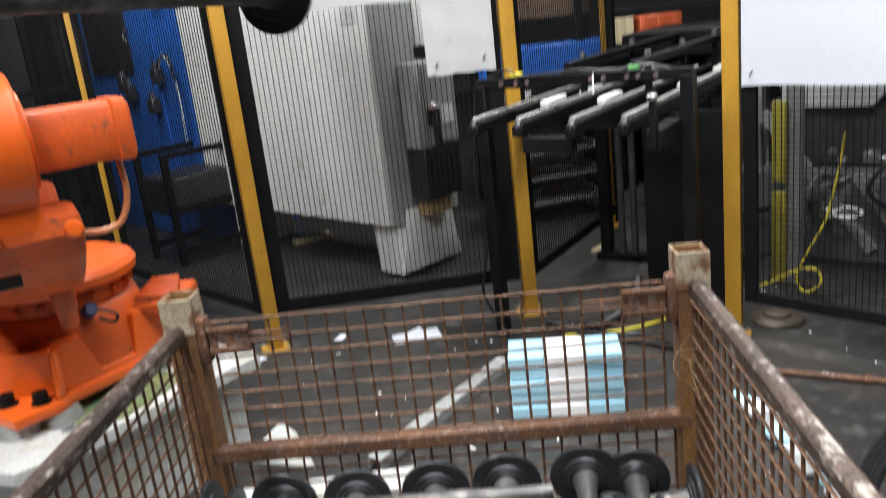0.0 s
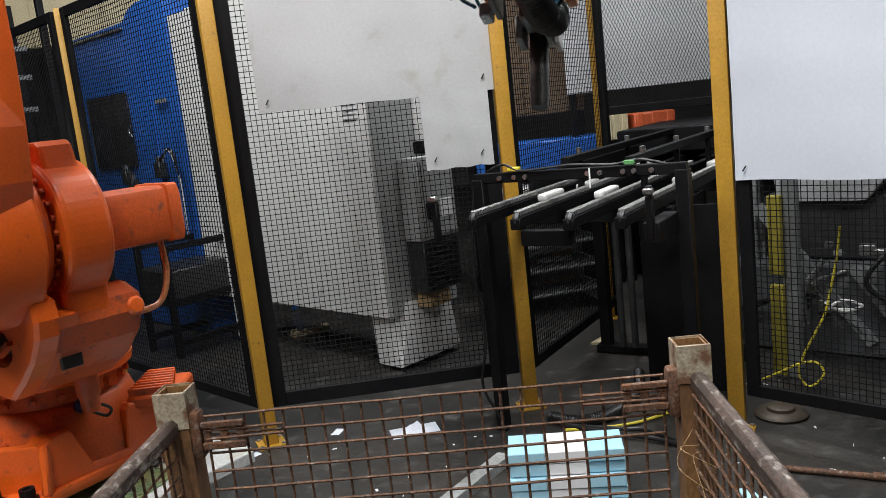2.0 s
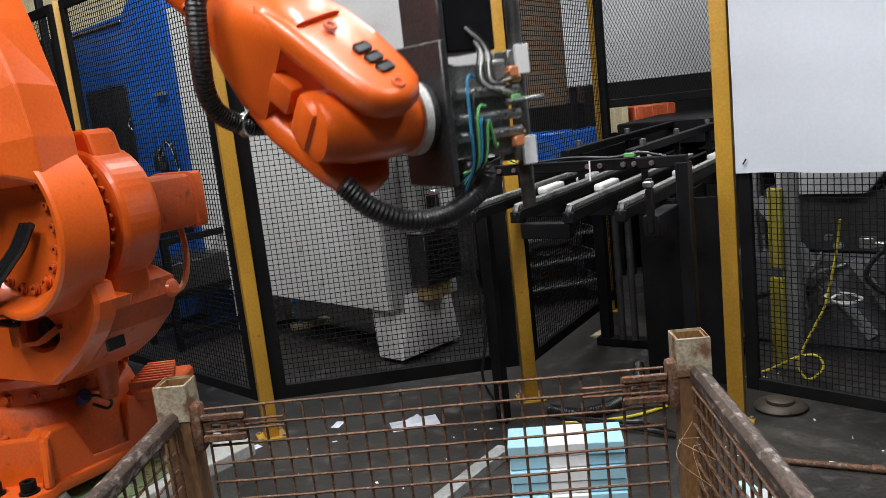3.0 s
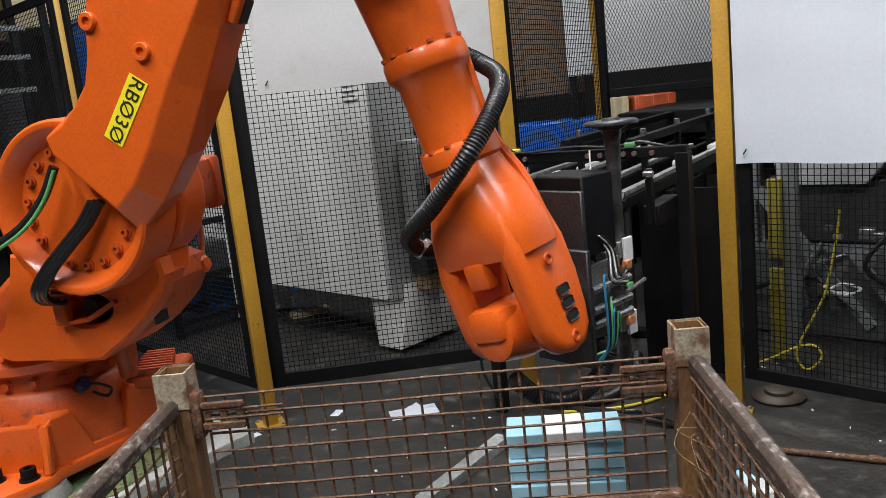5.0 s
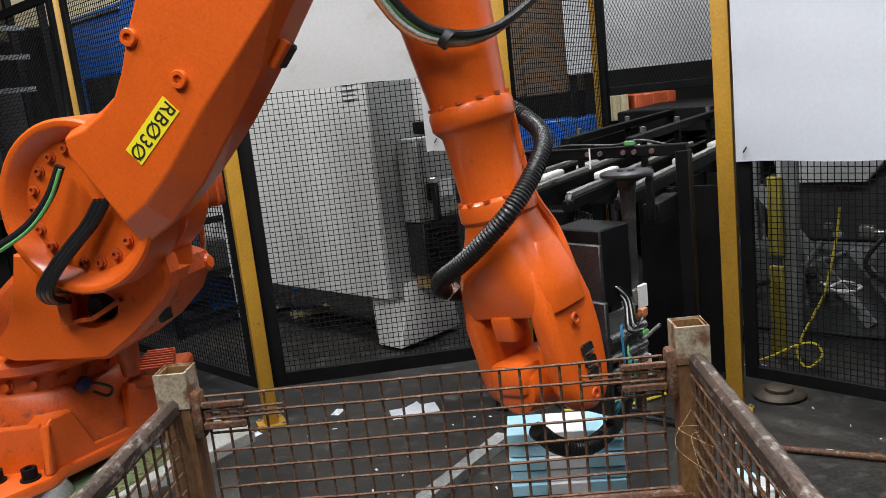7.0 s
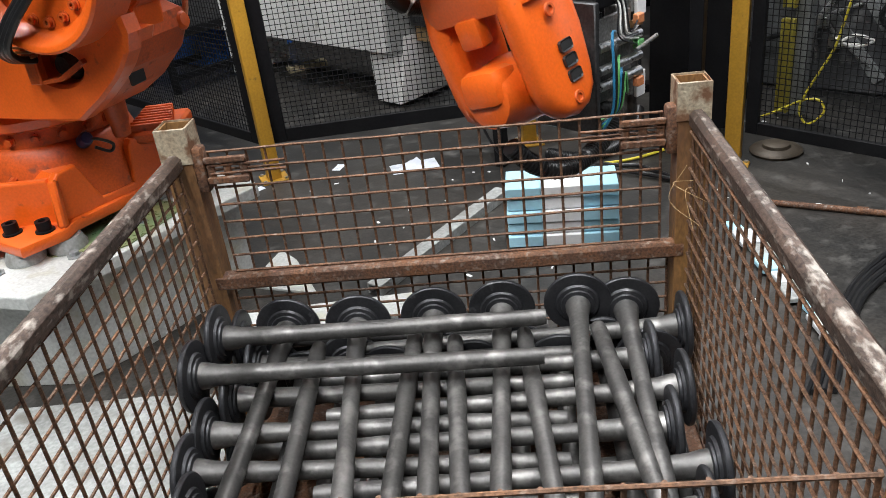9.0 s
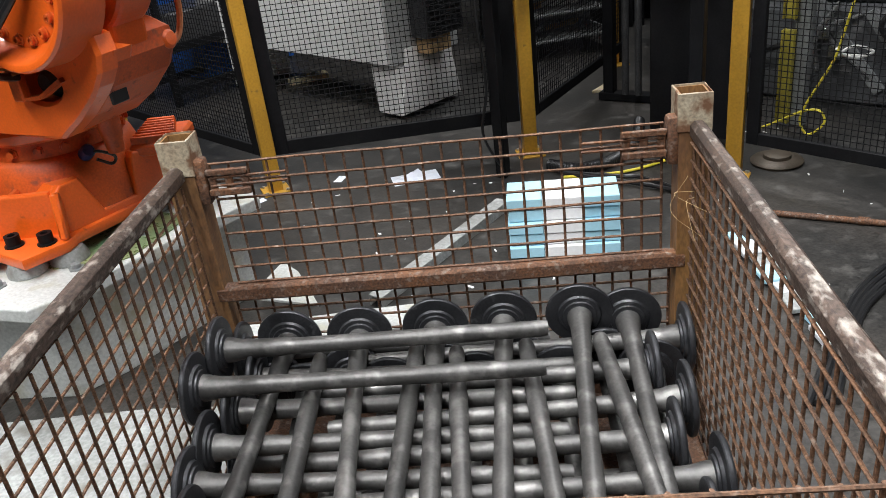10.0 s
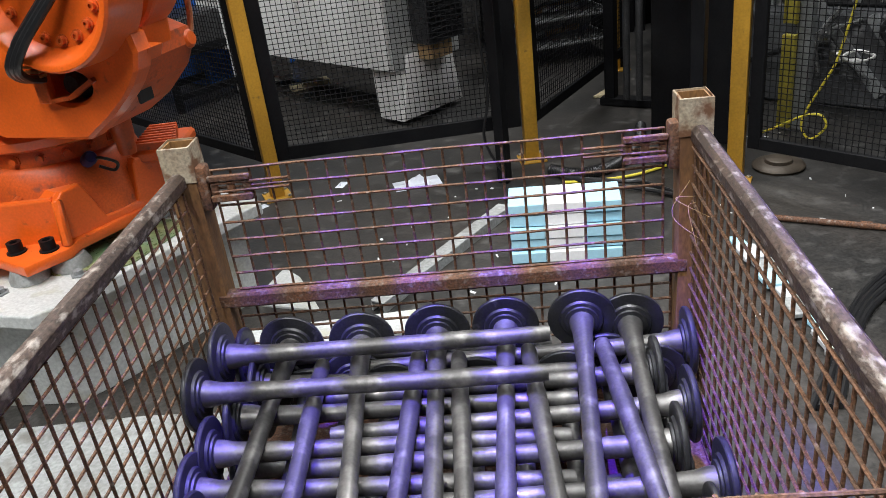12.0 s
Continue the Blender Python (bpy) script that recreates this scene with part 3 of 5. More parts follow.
BAND = [(0.50, 0.70), (0.75, 0.71)] + [(0.655 + 0.195 * math.cos(radians(a)), 0.965 + 0.215 * math.sin(radians(a))) for a in range(-60, 201, 6)]
part("bearing_band", prism(BAND, 0.15, 0.022, Matrix.Translation((0, -0.145, 0)) @ TM, seg=3), M_ORANGE, turret, "broad rounded bearing housing", smooth=False)
part("top_lug", prism([(0.58, 1.15), (0.75, 1.15), (0.73, 1.22), (0.71, 1.235), (0.62, 1.235), (0.60, 1.22)], 0.11, 0.014, Matrix.Translation((0, -0.15, 0)) @ TM), M_ORANGE, turret, smooth=False)
part("ledge", prism([(0.65, 0.66), (0.80, 0.69), (0.82, 0.73), (0.67, 0.74)], 0.09, 0.012, Matrix.Translation((0, -0.25, 0)) @ TM), M_ORANGE, turret, smooth=False)
drum = part("bearing_drum", lathe([(0.20, -0.345), (0.218, -0.335), (0.218, -0.285), (0.205, -0.275), (0.198, -0.24), (0.178, -0.235), (0.178, -0.21), (0.0, -0.21)], 56, pose(AX1, 0, AH, -90, 0, 0)), M_ORANGE, turret, "round bolted bearing drum")
for i in range(28):
    a = i * 2 * math.pi / 28
    part("drum_bolt", lathe([(0.010, 0), (0.010, 0.012), (0.005, 0.012), (0.005, 0.007), (0, 0.007)], 8, Matrix.Translation((AX1, -0.221, AH)) @ TM @ pose(0.193 * math.cos(a), 0.193 * math.sin(a), 0)), M_ORANGE_OLD_SHADED, drum)
part("bracket", box(0.05, 0.035, 0.115, (0.43, -0.355, 0.64), 0.005), M_ORANGE_OLD_SHADED, turret, smooth=False)
part("bracket", bar((0.44, -0.352, 0.588), (0.53, -0.352, 0.60), 0.03, 0.012), M_ORANGE_OLD_SHADED, turret, smooth=False)
part("bracket", bar((0.53, -0.352, 0.60), (0.635, -0.345, 0.655), 0.03, 0.014), M_ORANGE_OLD_SHADED, turret, smooth=False)
for z in (0.675, 0.69, 0.705):
    part("clamp", box(0.07, 0.03, 0.008, (0.43, -0.372, z), 0.002), M_BRASS, turret)
for k, off in enumerate((-0.018, 0.0, 0.018)):
    part("cable", tube([(0.43 + off, -0.36, 0.66), (0.44 + off, -0.43, 0.685), (0.47 + off, -0.475, 0.73), (0.53 + off, -0.475, 0.80), (0.60 + off, -0.455, 0.87), (0.65 + off, -0.44, 0.92), (0.70 + off, -0.43, 0.985)], 0.0125), M_RUBBER, turret)
part("cable", tube([(0.0, -0.40, 0.79), (0.17, -0.46, 0.83), (0.33, -0.50, 0.865), (0.47, -0.495, 0.93), (0.55, -0.475, 1.01), (0.60, -0.46, 1.10)], 0.015), M_RUBBER, turret)
part("cable", tube([(0.0, -0.415, 0.775), (0.17, -0.475, 0.816), (0.33, -0.515, 0.85), (0.48, -0.51, 0.918), (0.562, -0.49, 1.0), (0.61, -0.475, 1.09)], 0.006), M_GREENWIRE, turret, "green and yellow earth wire")
part("cable_tie", lathe([(0.018, -0.012), (0.024, -0.012), (0.024, 0.012), (0.018, 0.012)], 14, pose(0.32, -0.505, 0.86, 0, 75, 0)), M_INK, turret)
part("stop_pin", lathe([(0, 0), (0.03, 0.0), (0.034, 0.02), (0.034, 0.05), (0.04, 0.06), (0.046, 0.2), (0, 0.2)], 20, pose(0.372, -0.03, 0.285)), M_ORANGE_OLD_SHADED, turret)
motor = part("motor", loft([rounded(0.22, 0.20, 0.018, z, 2) for z in (0, 0.045)] + [rounded(0.20, 0.185, 0.03, z, 2) for z in (0.05, 0.29)] + [rounded(0.215, 0.195, 0.02, z, 2) for z in (0.295, 0.335)] + [rounded(0.19, 0.17, 0.03, 0.347, 2)], m=pose(AX1 + 0.01, -0.10, AH - 0.01, -90, 0, 0)), M_ORANGE_OLD_SHADED, turret, "oil-stained orange motor housing")
part("motor_flange", lathe([(0, 0), (0.15, 0), (0.155, 0.01), (0.155, 0.035), (0.13, 0.04), (0, 0.04)], 40, pose(AX1 - 0.01, -0.085, AH - 0.01, -90, 0, 0)), M_ORANGE, turret)
part("motor_cable", tube([(AX1 + 0.01, 0.20, AH - 0.10), (AX1 + 0.01, 0.205, AH - 0.22), (AX1 + 0.01, 0.17, AH - 0.31), (AX1 + 0.01, 0.10, AH - 0.33), (AX1 + 0.01, 0.0, AH - 0.31)], 0.011), M_COPPER, turret)

# lower arm: origin on the second axis, x forward across the arm, y left, z along the arm
L_OUT = [(-0.20, 0.0), (-0.16, -0.21), (0.0, -0.27), (0.12, -0.20), (0.16, -0.06), (0.19, 0.13), (0.21, 0.3), (0.20, 0.8), (0.18, 1.08), (0.12, 1.22),
         (0.04, 1.27), (-0.08, 1.24), (-0.16, 1.08), (-0.16, 0.8), (-0.15, 0.56), (-0.10, 0.32), (-0.17, 0.15)]
lower_arm = part("lower_arm", prism(L_OUT, 0.10, 0.03, Matrix.Translation((0, -0.33, 0)) @ TM, seg=3), M_ORANGE, robot, "broad orange lower arm with a yellow number label")
# the cover: a flat face that flares over the hub, a broad chamfer along its front, and a front side behind that
FACE = [(-0.150, 0.130), (-0.113, 0.095), (0.13, 0.036), (0.158, 0.12), (0.172, 0.25), (0.172, 0.45), (0.185, 0.62), (0.197, 0.83), (0.17, 1.08), (0.06, 1.22), (-0.08, 1.20), (-0.15, 1.05), (-0.15, 0.62), (-0.120, 0.50), (-0.085, 0.40), (-0.070, 0.33), (-0.083, 0.26), (-0.108, 0.19)]
RIM = [(-0.182, 0.132), (-0.122, 0.085), (0.194, -0.021), (0.235, 0.10), (0.256, 0.25), (0.250, 0.45), (0.243, 0.62), (0.222, 0.85), (0.20, 1.08), (0.10, 1.25), (-0.10, 1.24), (-0.175, 1.06), (-0.165, 0.62), (-0.137, 0.50), (-0.106, 0.40), (-0.097, 0.33), (-0.120, 0.25), (-0.152, 0.185)]
BACKED = [(x - (0.03 if x > 0.15 and z < 0.3 else 0.012 if x > 0.15 else 0.0), z) for x, z in RIM]
cover_mesh = loft([[(x, -0.29, z) for x, z in BACKED], [(x, -0.44, z) for x, z in RIM], [(x, -0.50, z) for x, z in FACE]])
bmesh.ops.bevel(cover_mesh, geom=[e for e in cover_mesh.edges if e.calc_face_angle(0) > 0.3], offset=0.006, segments=2, profile=0.5, affect="EDGES")
part("arm_cover", cover_mesh, M_ORANGE, lower_arm, smooth=False)
HUB = (-0.058, -0.065)
part("hub", lathe([(0, 0.0), (0.205, 0.0), (0.212, 0.010), (0.242, 0.048), (0.248, 0.052), (0.262, 0.052), (0.27, 0.044), (0.274, -0.10), (0.25, -0.12)], 56, Matrix.Translation((HUB[0], -0.40, HUB[1])) @ TM), M_ORANGE, lower_arm)
for i in range(18):
    a = i * 2 * math.pi / 18
    part("hub_bolt", lathe([(0.019, 0), (0.019, 0.004), (0.0135, 0.005), (0.0135, 0.016), (0.007, 0.016), (0.007, 0.009), (0, 0.009)], 10,
                           Matrix.Translation((HUB[0], -0.40, HUB[1])) @ TM @ pose(0.178 * math.cos(a), 0.185 * math.sin(a), 0)), M_ORANGE_OLD_SHADED, lower_arm)
for x, z in ((-0.108, 0.500), (0.075, 0.490)):
    part("lifting_boss", lathe([(0.026, 0), (0.026, 0.010), (0.023, 0.014), (0.013, 0.014), (0.011, 0.004), (0, 0.004)], 20, Matrix.Translation((x, -0.50, z)) @ TM), M_ORANGE, lower_arm)
label = part("number_label", box(0.064, 0.002, 0.200, (0, 0, 0), 0.0, pose(0.075, -0.5015, 0.318, 0, 6.5, 0)), M_LABEL, lower_arm, "yellow label with black number", smooth=False)
writing("RB\u00d83\u00d8", 0.061, M_INK, label, pose(0.075, -0.5032, 0.318, 0, 6.5, 0) @ pose(0, 0, 0, 90, 0, 0) @ pose(0, 0, 0, 0, 0, -90))
for k, (mt, r) in enumerate(((M_RUBBER, 0.013), (M_GREENWIRE, 0.006), (M_NYLON, 0.007), (M_COPPER, 0.008))):
    part("cable", tube([(0.26, -0.30, 1.02 - k * 0.012), (0.45, -0.25, 0.96 - k * 0.014), (0.57, -0.2, 0.98 - k * 0.012), (0.65, -0.10, 1.06 - k * 0.01), (0.68, 0.04, 1.2)], r), mt, lower_arm)
part("cable_tie", lathe([(0.024, -0.012), (0.03, -0.012), (0.03, 0.012), (0.024, 0.012)], 14, pose(0.57, -0.2, 0.962, 0, 90, 0)), M_INK, lower_arm)
part("bumper", box(0.03, 0.05, 0.075, (0.245, -0.365, 0.685), 0.006), M_RUBBER, lower_arm, "black rubber bumper block")
part("bumper_bracket", box(0.028, 0.03, 0.085, (0.247, -0.408, 0.69), 0.004), M_ORANGE, lower_arm, smooth=False)

# the second axis runs through the hub's middle
SETTLE = pose(0, 0, 0, 0, -2.84, 0) @ Matrix.Translation((-HUB[0], 0, -HUB[1]))
lower_arm.data.transform(SETTLE)
for ch in lower_arm.children:
    ch.data.transform(SETTLE)
for ch in label.children:
    ch.matrix_basis = SETTLE @ ch.matrix_basis

# upper arm: origin on the third axis, x along the forearm, z across it
upper_arm = part("upper_arm", loft([[(x, ry * math.cos(a), A3L + rz * math.sin(a)) for a in [i * 2 * math.pi / 24 for i in range(24)]] for x, ry, rz in
                                    ((-0.28, 0.15, 0.15), (-0.22, 0.24, 0.24), (0.0, 0.26, 0.25), (0.2, 0.20, 0.20), (0.4, 0.15, 0.15), (0.72, 0.122, 0.122))]), M_ORANGE, robot, "orange tubular forearm with flanged collars")
part("elbow", lathe([(0, -0.3), (0.2, -0.3), (0.24, -0.26), (0.24, 0.2), (0.2, 0.24), (0, 0.24)], 40, pose(0, -0.02, 0, 90, 0, 0)), M_ORANGE, upper_arm)

# forearm that turns about its own length: x along it, origin at the wrist centre, y along the wrist axis
XM = pose(0, 0, 0, 0, 90, 0)
wrist_fork = part("wrist_fork", lathe([(0.12, -0.91), (0.13, -0.905), (0.135, -0.89), (0.135, -0.85), (0.128, -0.84), (0.112, -0.82), (0.108, -0.66), (0.108, -0.61), (0.122, -0.60), (0.126, -0.585), (0.126, -0.55), (0.118, -0.54), (0.09, -0.5)], 44, XM), M_ORANGE, robot, "orange forked wrist with black brand mark")
secs = []
for x, wy, wz, r in ((-0.555, 0.225, 0.225, 0.11), (-0.50, 0.255, 0.24, 0.11), (-0.42, 0.325, 0.255, 0.105), (-0.34, 0.382, 0.265, 0.1), (-0.28, 0.388, 0.255, 0.085), (-0.235, 0.384, 0.235, 0.07)):
    secs.append([(x, p[0], p[1]) for p in rounded(wy, wz, r, 0, 5)])
part("wrist_housing", loft(secs), M_ORANGE, wrist_fork)
ARM = [(-0.46, -0.05), (-0.36, -0.11), (-0.2, -0.122), (-0.05, -0.115), (0.0, -0.112), (0.055, -0.098), (0.095, -0.06), (0.112, 0.0), (0.1, 0.055), (0.06, 0.095), (0.0, 0.112), (-0.12, 0.125), (-0.24, 0.126), (-0.36, 0.11), (-0.46, 0.05)]
for s in (1, -1):
    a_m = Matrix.Translation((0, s * 0.148, 0)) @ TM
    arm_mesh = prism(ARM, 0.088, 0.034, a_m, seg=3)
    for v in arm_mesh.verts:
        if v.co.x < -0.2:
            v.co.y *= 1 + (v.co.x + 0.2) * 0.75
    part("fork_arm", arm_mesh, M_ORANGE, wrist_fork)
    for x in (-0.19, 0.06):
        part("plug", lathe([(0.02, 0), (0.018, 0.006), (0.011, 0.006), (0.009, 0.0), (0, 0.0)], 16, Matrix.Translation((x, s * 0.191, 0.0)) @ pose(0, 0, 0, -90 * s, 0, 0)), M_ORANGE_OLD_SHADED, wrist_fork)
for k in range(3):
    part("brand_mark", box(0.032, 0.003, 0.052, (-0.085 + k * 0.042, -0.1930, 0.015), 0.006), M_INK, wrist_fork, "black brand mark drawn as plain blocks", smooth=False)
part("inner_block", box(0.085, 0.09, 0.05, (-0.20, 0.0, -0.105), 0.012, seg=2), M_ORANGE, wrist_fork)
for x in (-0.875, -0.567):
    for i in range(12):
        a = i * 2 * math.pi / 12
        rr = 0.131 if x < -0.7 else 0.123
        part("collar_bolt", lathe([(0.011, 0), (0.011, 0.01), (0.005, 0.01), (0, 0.006)], 8, Matrix.Translation((x + 0.035 * (-1 if x < -0.7 else -1), rr * math.cos(a) * 0.94, rr * math.sin(a) * 0.94)) @ pose(0, 0, 0, 0, -90, 0)), M_ORANGE_OLD_SHADED, wrist_fork)
part("conduit_ridge", tube([(-0.86, -0.05, 0.115), (-0.6, -0.05, 0.112), (-0.45, -0.09, 0.135), (-0.3, -0.13, 0.12)], 0.018), M_ORANGE, wrist_fork)
part("hose", tube([(-0.95, 0.10, 0.16), (-0.82, -0.04, 0.19), (-0.74, -0.15, 0.12), (-0.66, -0.185, 0.0), (-0.56, -0.15, -0.13), (-0.46, 0.0, -0.185), (-0.39, 0.16, -0.18), (-0.33, 0.23, -0.10), (-0.28, 0.235, 0.02), (-0.2, 0.18, 0.15), (-0.1, 0.08, 0.17), (0.03, 0.0, 0.15)], 0.027, 12, ribs=0.003), M_RUBBER, wrist_fork, "black corrugated hose wound round the forearm")
part("hose_clamp", lathe([(0.03, -0.012), (0.037, -0.012), (0.037, 0.012), (0.03, 0.012)], 18, pose(-0.325, 0.228, -0.09, 30, 70, 0)), M_STEEL, wrist_fork)

# wrist unit: x along the tool, y along the wrist axis
wrist = part("wrist_unit", loft([[(x, ry * math.cos(a), rz * math.sin(a)) for a in [i * 2 * math.pi / 20 for i in range(20)]] for x, ry, rz in
                                 ((-0.16, 0.06, 0.06), (-0.15, 0.085, 0.085), (-0.05, 0.1, 0.105), (0.05, 0.1, 0.105), (0.12, 0.095, 0.095), (0.14, 0.09, 0.09))]), M_ORANGE, robot, "orange tilting wrist unit")
part("cover_cap", box(0.12, 0.15, 0.11, (-0.12, 0.0, 0.03), 0.03, seg=2), M_ORANGE, wrist)
part("flange_ring", lathe([(0.07, 0.14), (0.105, 0.14), (0.105, 0.165), (0.07, 0.165)], 36, XM), M_NYLON, wrist, "pale flange ring")
part("tool_flange", lathe([(0, 0.166), (0.098, 0.166), (0.098, 0.19), (0, 0.19)], 36, XM), M_IRON, wrist)

# gripper: x along the tool from the wrist centre, z up along the held shaft, y across
gripper = part("gripper", box(0.022, 0.24, 0.40, (0.205, 0.0, 0.0), 0.004), M_IRON, robot, "dark steel two-jaw gripper with air hoses")
part("frame_plate", box(0.24, 0.014, 0.26, (0.33, -0.06, 0.0), 0.003), M_TOOL, gripper)
part("frame_plate", box(0.24, 0.014, 0.26, (0.33, 0.07, 0.0), 0.003), M_TOOL, gripper)
scan = part("scanner", box(0.17, 0.20, 0.27, (0.32, 0.01, 0.30), 0.006), M_BLACK, gripper, "black scanner box")
part("scanner_lens", lathe([(0, 0), (0.025, 0), (0.025, 0.012), (0, 0.01)], 20, pose(0.406, -0.04, 0.38, 0, 90, 0)), M_DARKPANEL, scan)
part("scanner_bracket", box(0.02, 0.2, 0.26, (0.222, 0.0, 0.26), 0.004), M_IRON, gripper)
for z in (0.135, -0.135):
    s = 1 if z > 0 else -1
    jaw = part("jaw", box(0.085, 0.05, 0.07, (0.475, 0.0, z - s * 0.03), 0.005), M_TOOL, gripper)
    for y in (0.034, -0.034):
        part("finger", box(0.07, 0.018, 0.06, (0.515, y, z), 0.003), M_TOOL, jaw)
    part("pad", box(0.05, 0.012, 0.085, (0.525, -0.05, z), 0.002), M_PAPER, jaw, "white jaw pad", smooth=False)
    part("sensor", rod((0.44, -0.075, z * 0.6), (0.49, -0.075, z * 0.6), 0.012, 12), M_BRASS, jaw, "copper-coloured sensor")
for z in (0.05, -0.02, -0.07):
    part("air_cylinder", rod((0.25, -0.085, z), (0.47, -0.085, z), 0.015, 14), M_STEEL, gripper)
    part("fitting", box(0.02, 0.02, 0.02, (0.30, -0.11, z), 0.003), M_STEEL, gripper)
for k, z in enumerate((0.09, 0.05, 0.01, -0.03, -0.07, -0.1)):
    part("air_hose", tube([(0.25, -0.09, -0.22 + 0.01 * k), (0.26 + 0.008 * k, -0.13, -0.14), (0.255 + 0.012 * k, -0.14, -0.03), (0.27 + 0.015 * k, -0.125, z), (0.32 + 0.01 * k, -0.10, z)], 0.0045, 6), (M_CYAN, M_RUBBER, M_GREENWIRE)[k % 3], gripper)
for k in range(5):
    part("wire", tube([(0.30, -0.05 - 0.015 * k, 0.23), (0.33 + 0.01 * k, -0.10, 0.17), (0.31 + 0.015 * k, -0.12, 0.08), (0.44, -0.10, 0.02 + 0.02 * k)], 0.0028, 6), (M_RUBBER, M_NYLON)[k % 2], gripper)
for z in (0.10, 0.02, -0.10):
    part("sensor_block", box(0.035, 0.022, 0.03, (0.45, -0.095, z), 0.003), (M_COPPER, M_GREENWIRE, M_COPPER)[int((z + 0.1) * 10) % 3], gripper)
for k, z in enumerate((0.12, 0.06, 0.0, -0.07, -0.13)):
    part("sensor_block", box(0.045, 0.026, 0.032, (0.41 + 0.03 * (k % 2), 0.092, z), 0.003), (M_COPPER, M_STEEL, M_CYAN, M_COPPER, M_STEEL)[k], gripper)
    part("wire", tube([(0.27, 0.08, z - 0.06), (0.29, 0.12, z - 0.02), (0.33, 0.115, z + 0.03), (0.43, 0.10, z)], 0.004, 6), (M_RUBBER, M_CYAN, M_NYLON)[k % 3], gripper)
part("tie_bar", rod((0.40, -0.12, 0.015), (0.56, -0.09, 0.02), 0.007, 8), M_STEEL, gripper)
part("hose", tube([(-0.10, -0.03, -0.15), (-0.03, -0.05, -0.225), (0.07, -0.07, -0.275), (0.19, -0.08, -0.275), (0.30, -0.08, -0.23), (0.34, -0.07, -0.18), (0.30, -0.05, -0.16), (0.23, -0.04, -0.18)], 0.028, 12, ribs=0.003), M_RUBBER, gripper, "black corrugated hose looping under the gripper")

# ---------------------------------------------------------------- axle shafts
SHAFT = 0.90


def axle_shaft(m, label, group=""):
    """A forged axle shaft: flange at the origin, stem along +z."""
    th = thing("axle_shaft", m, label, "axle shaft", group)
    if "stem" not in axle_shaft.mesh:
        stem = part("stem", lathe([(0.036, 0.018), (0.034, 0.045), (0.0285, 0.07), (0.026, 0.12), (0.0255, 0.17), (0.0235, 0.20), (0.0222, 0.24), (0.0222, 0.58), (0.0240, 0.60), (0.0240, 0.70), (0.0222, 0.72), (0.0222, 0.88), (0.0195, SHAFT), (0, SHAFT)], 24), M_SHAFT, th)
        disc = part("flange", lathe([(0, -0.012), (0.03, -0.012), (0.034, -0.004), (0.086, -0.004), (0.0935, 0.0), (0.0950, 0.003), (0.0950, 0.010), (0.0925, 0.013), (0.078, 0.014), (0.062, 0.013), (0.058, 0.020), (0.048, 0.021), (0.046, 0.026), (0.036, 0.027), (0.033, 0.03)], 40), M_FLANGE, th, "black coated round flange")
        axle_shaft.mesh["stem"], axle_shaft.mesh["flange"] = stem.data, disc.data
    else:
        for nm in ("stem", "flange"):
            ob = new(nm, axle_shaft.mesh[nm])
            ob.parent = th
    return th


axle_shaft.mesh = {}
held = axle_shaft(pose(0, 0, 0), "forged steel axle shaft held upright in the gripper")

# ---------------------------------------------------------------- shafts lying in the bin
PILE = "shafts piled in the bin"
PILE_LABEL = "dark forged steel axle shaft with black flange in the bin"


def lay(p, q, label=PILE_LABEL, spin=None):
    """A shaft whose flange is at p and whose stem points to q, in the bin's space."""
    m, _ = axis_frame(p, q)
    return axle_shaft(BIN @ m @ pose(0, 0, 0, 0, 0, random.uniform(0, 360)), label, PILE)


TOP = "grey forged steel axle shaft lying across the top of the pile"
lay((0.045, -0.205, 0.50), (0.945, -0.215, 0.505), TOP)
lay((0.028, -0.372, 0.50), (0.932, -0.388, 0.505), TOP)
# flanges at the far side, stems towards the near side: far x, near x
for fx, nx, z in ((0.205, 0.20, 0.435), (0.412, 0.478, 0.435), (0.632, 0.655, 0.44), (0.828, 0.80, 0.445), (1.042, 0.985, 0.452), (1.175, 1.14, 0.425)):
    lay((fx, -0.065 + random.uniform(-0.008, 0.008), z), (nx, -0.97, 0.425))
# tips at the far side, flanges near
for fx, nx, z in ((0.315, 0.345, 0.435), (0.585, 0.562, 0.44), (0.695, 0.735, 0.435), (0.884, 0.935, 0.44), (1.082, 1.15, 0.445)):
    lay((nx, -1.08 + random.uniform(-0.02, 0.02), 0.43), (fx, -0.18, z))
# crosswise below: flanges at the right, then at the left
for v, x in ((-0.15, 1.325), (-0.28, 1.215), (-0.415, 1.27), (-0.555, 1.215), (-0.685, 1.285), (-0.82, 1.23), (-0.97, 1.26)):
    lay((x, v, 0.405), (x - 0.9, v + random.uniform(-0.012, 0.012), 0.383))
for v, x in ((-0.075, 0.055), (-0.213, 0.13), (-0.348, 0.10), (-0.487, 0.07), (-0.62, 0.066), (-0.752, 0.11), (-0.895, 0.08), (-1.06, 0.09)):
    lay((x, v, 0.40), (x + 0.9, v + random.uniform(-0.012, 0.012), 0.38))
for i in range(10):
    x = 0.14 + i * 0.12
    lay((x, -0.1 - 0.07 * (i % 2), 0.325), (x + random.uniform(-0.03, 0.03), -1.0, 0.318))
for i in range(8):
    v = -0.12 - i * 0.135
    lay((1.24 if i % 2 else 0.10, v, 0.262), (0.34 if i % 2 else 1.0, v, 0.25))


# ---------------------------------------------------------------- white sheets on the fence


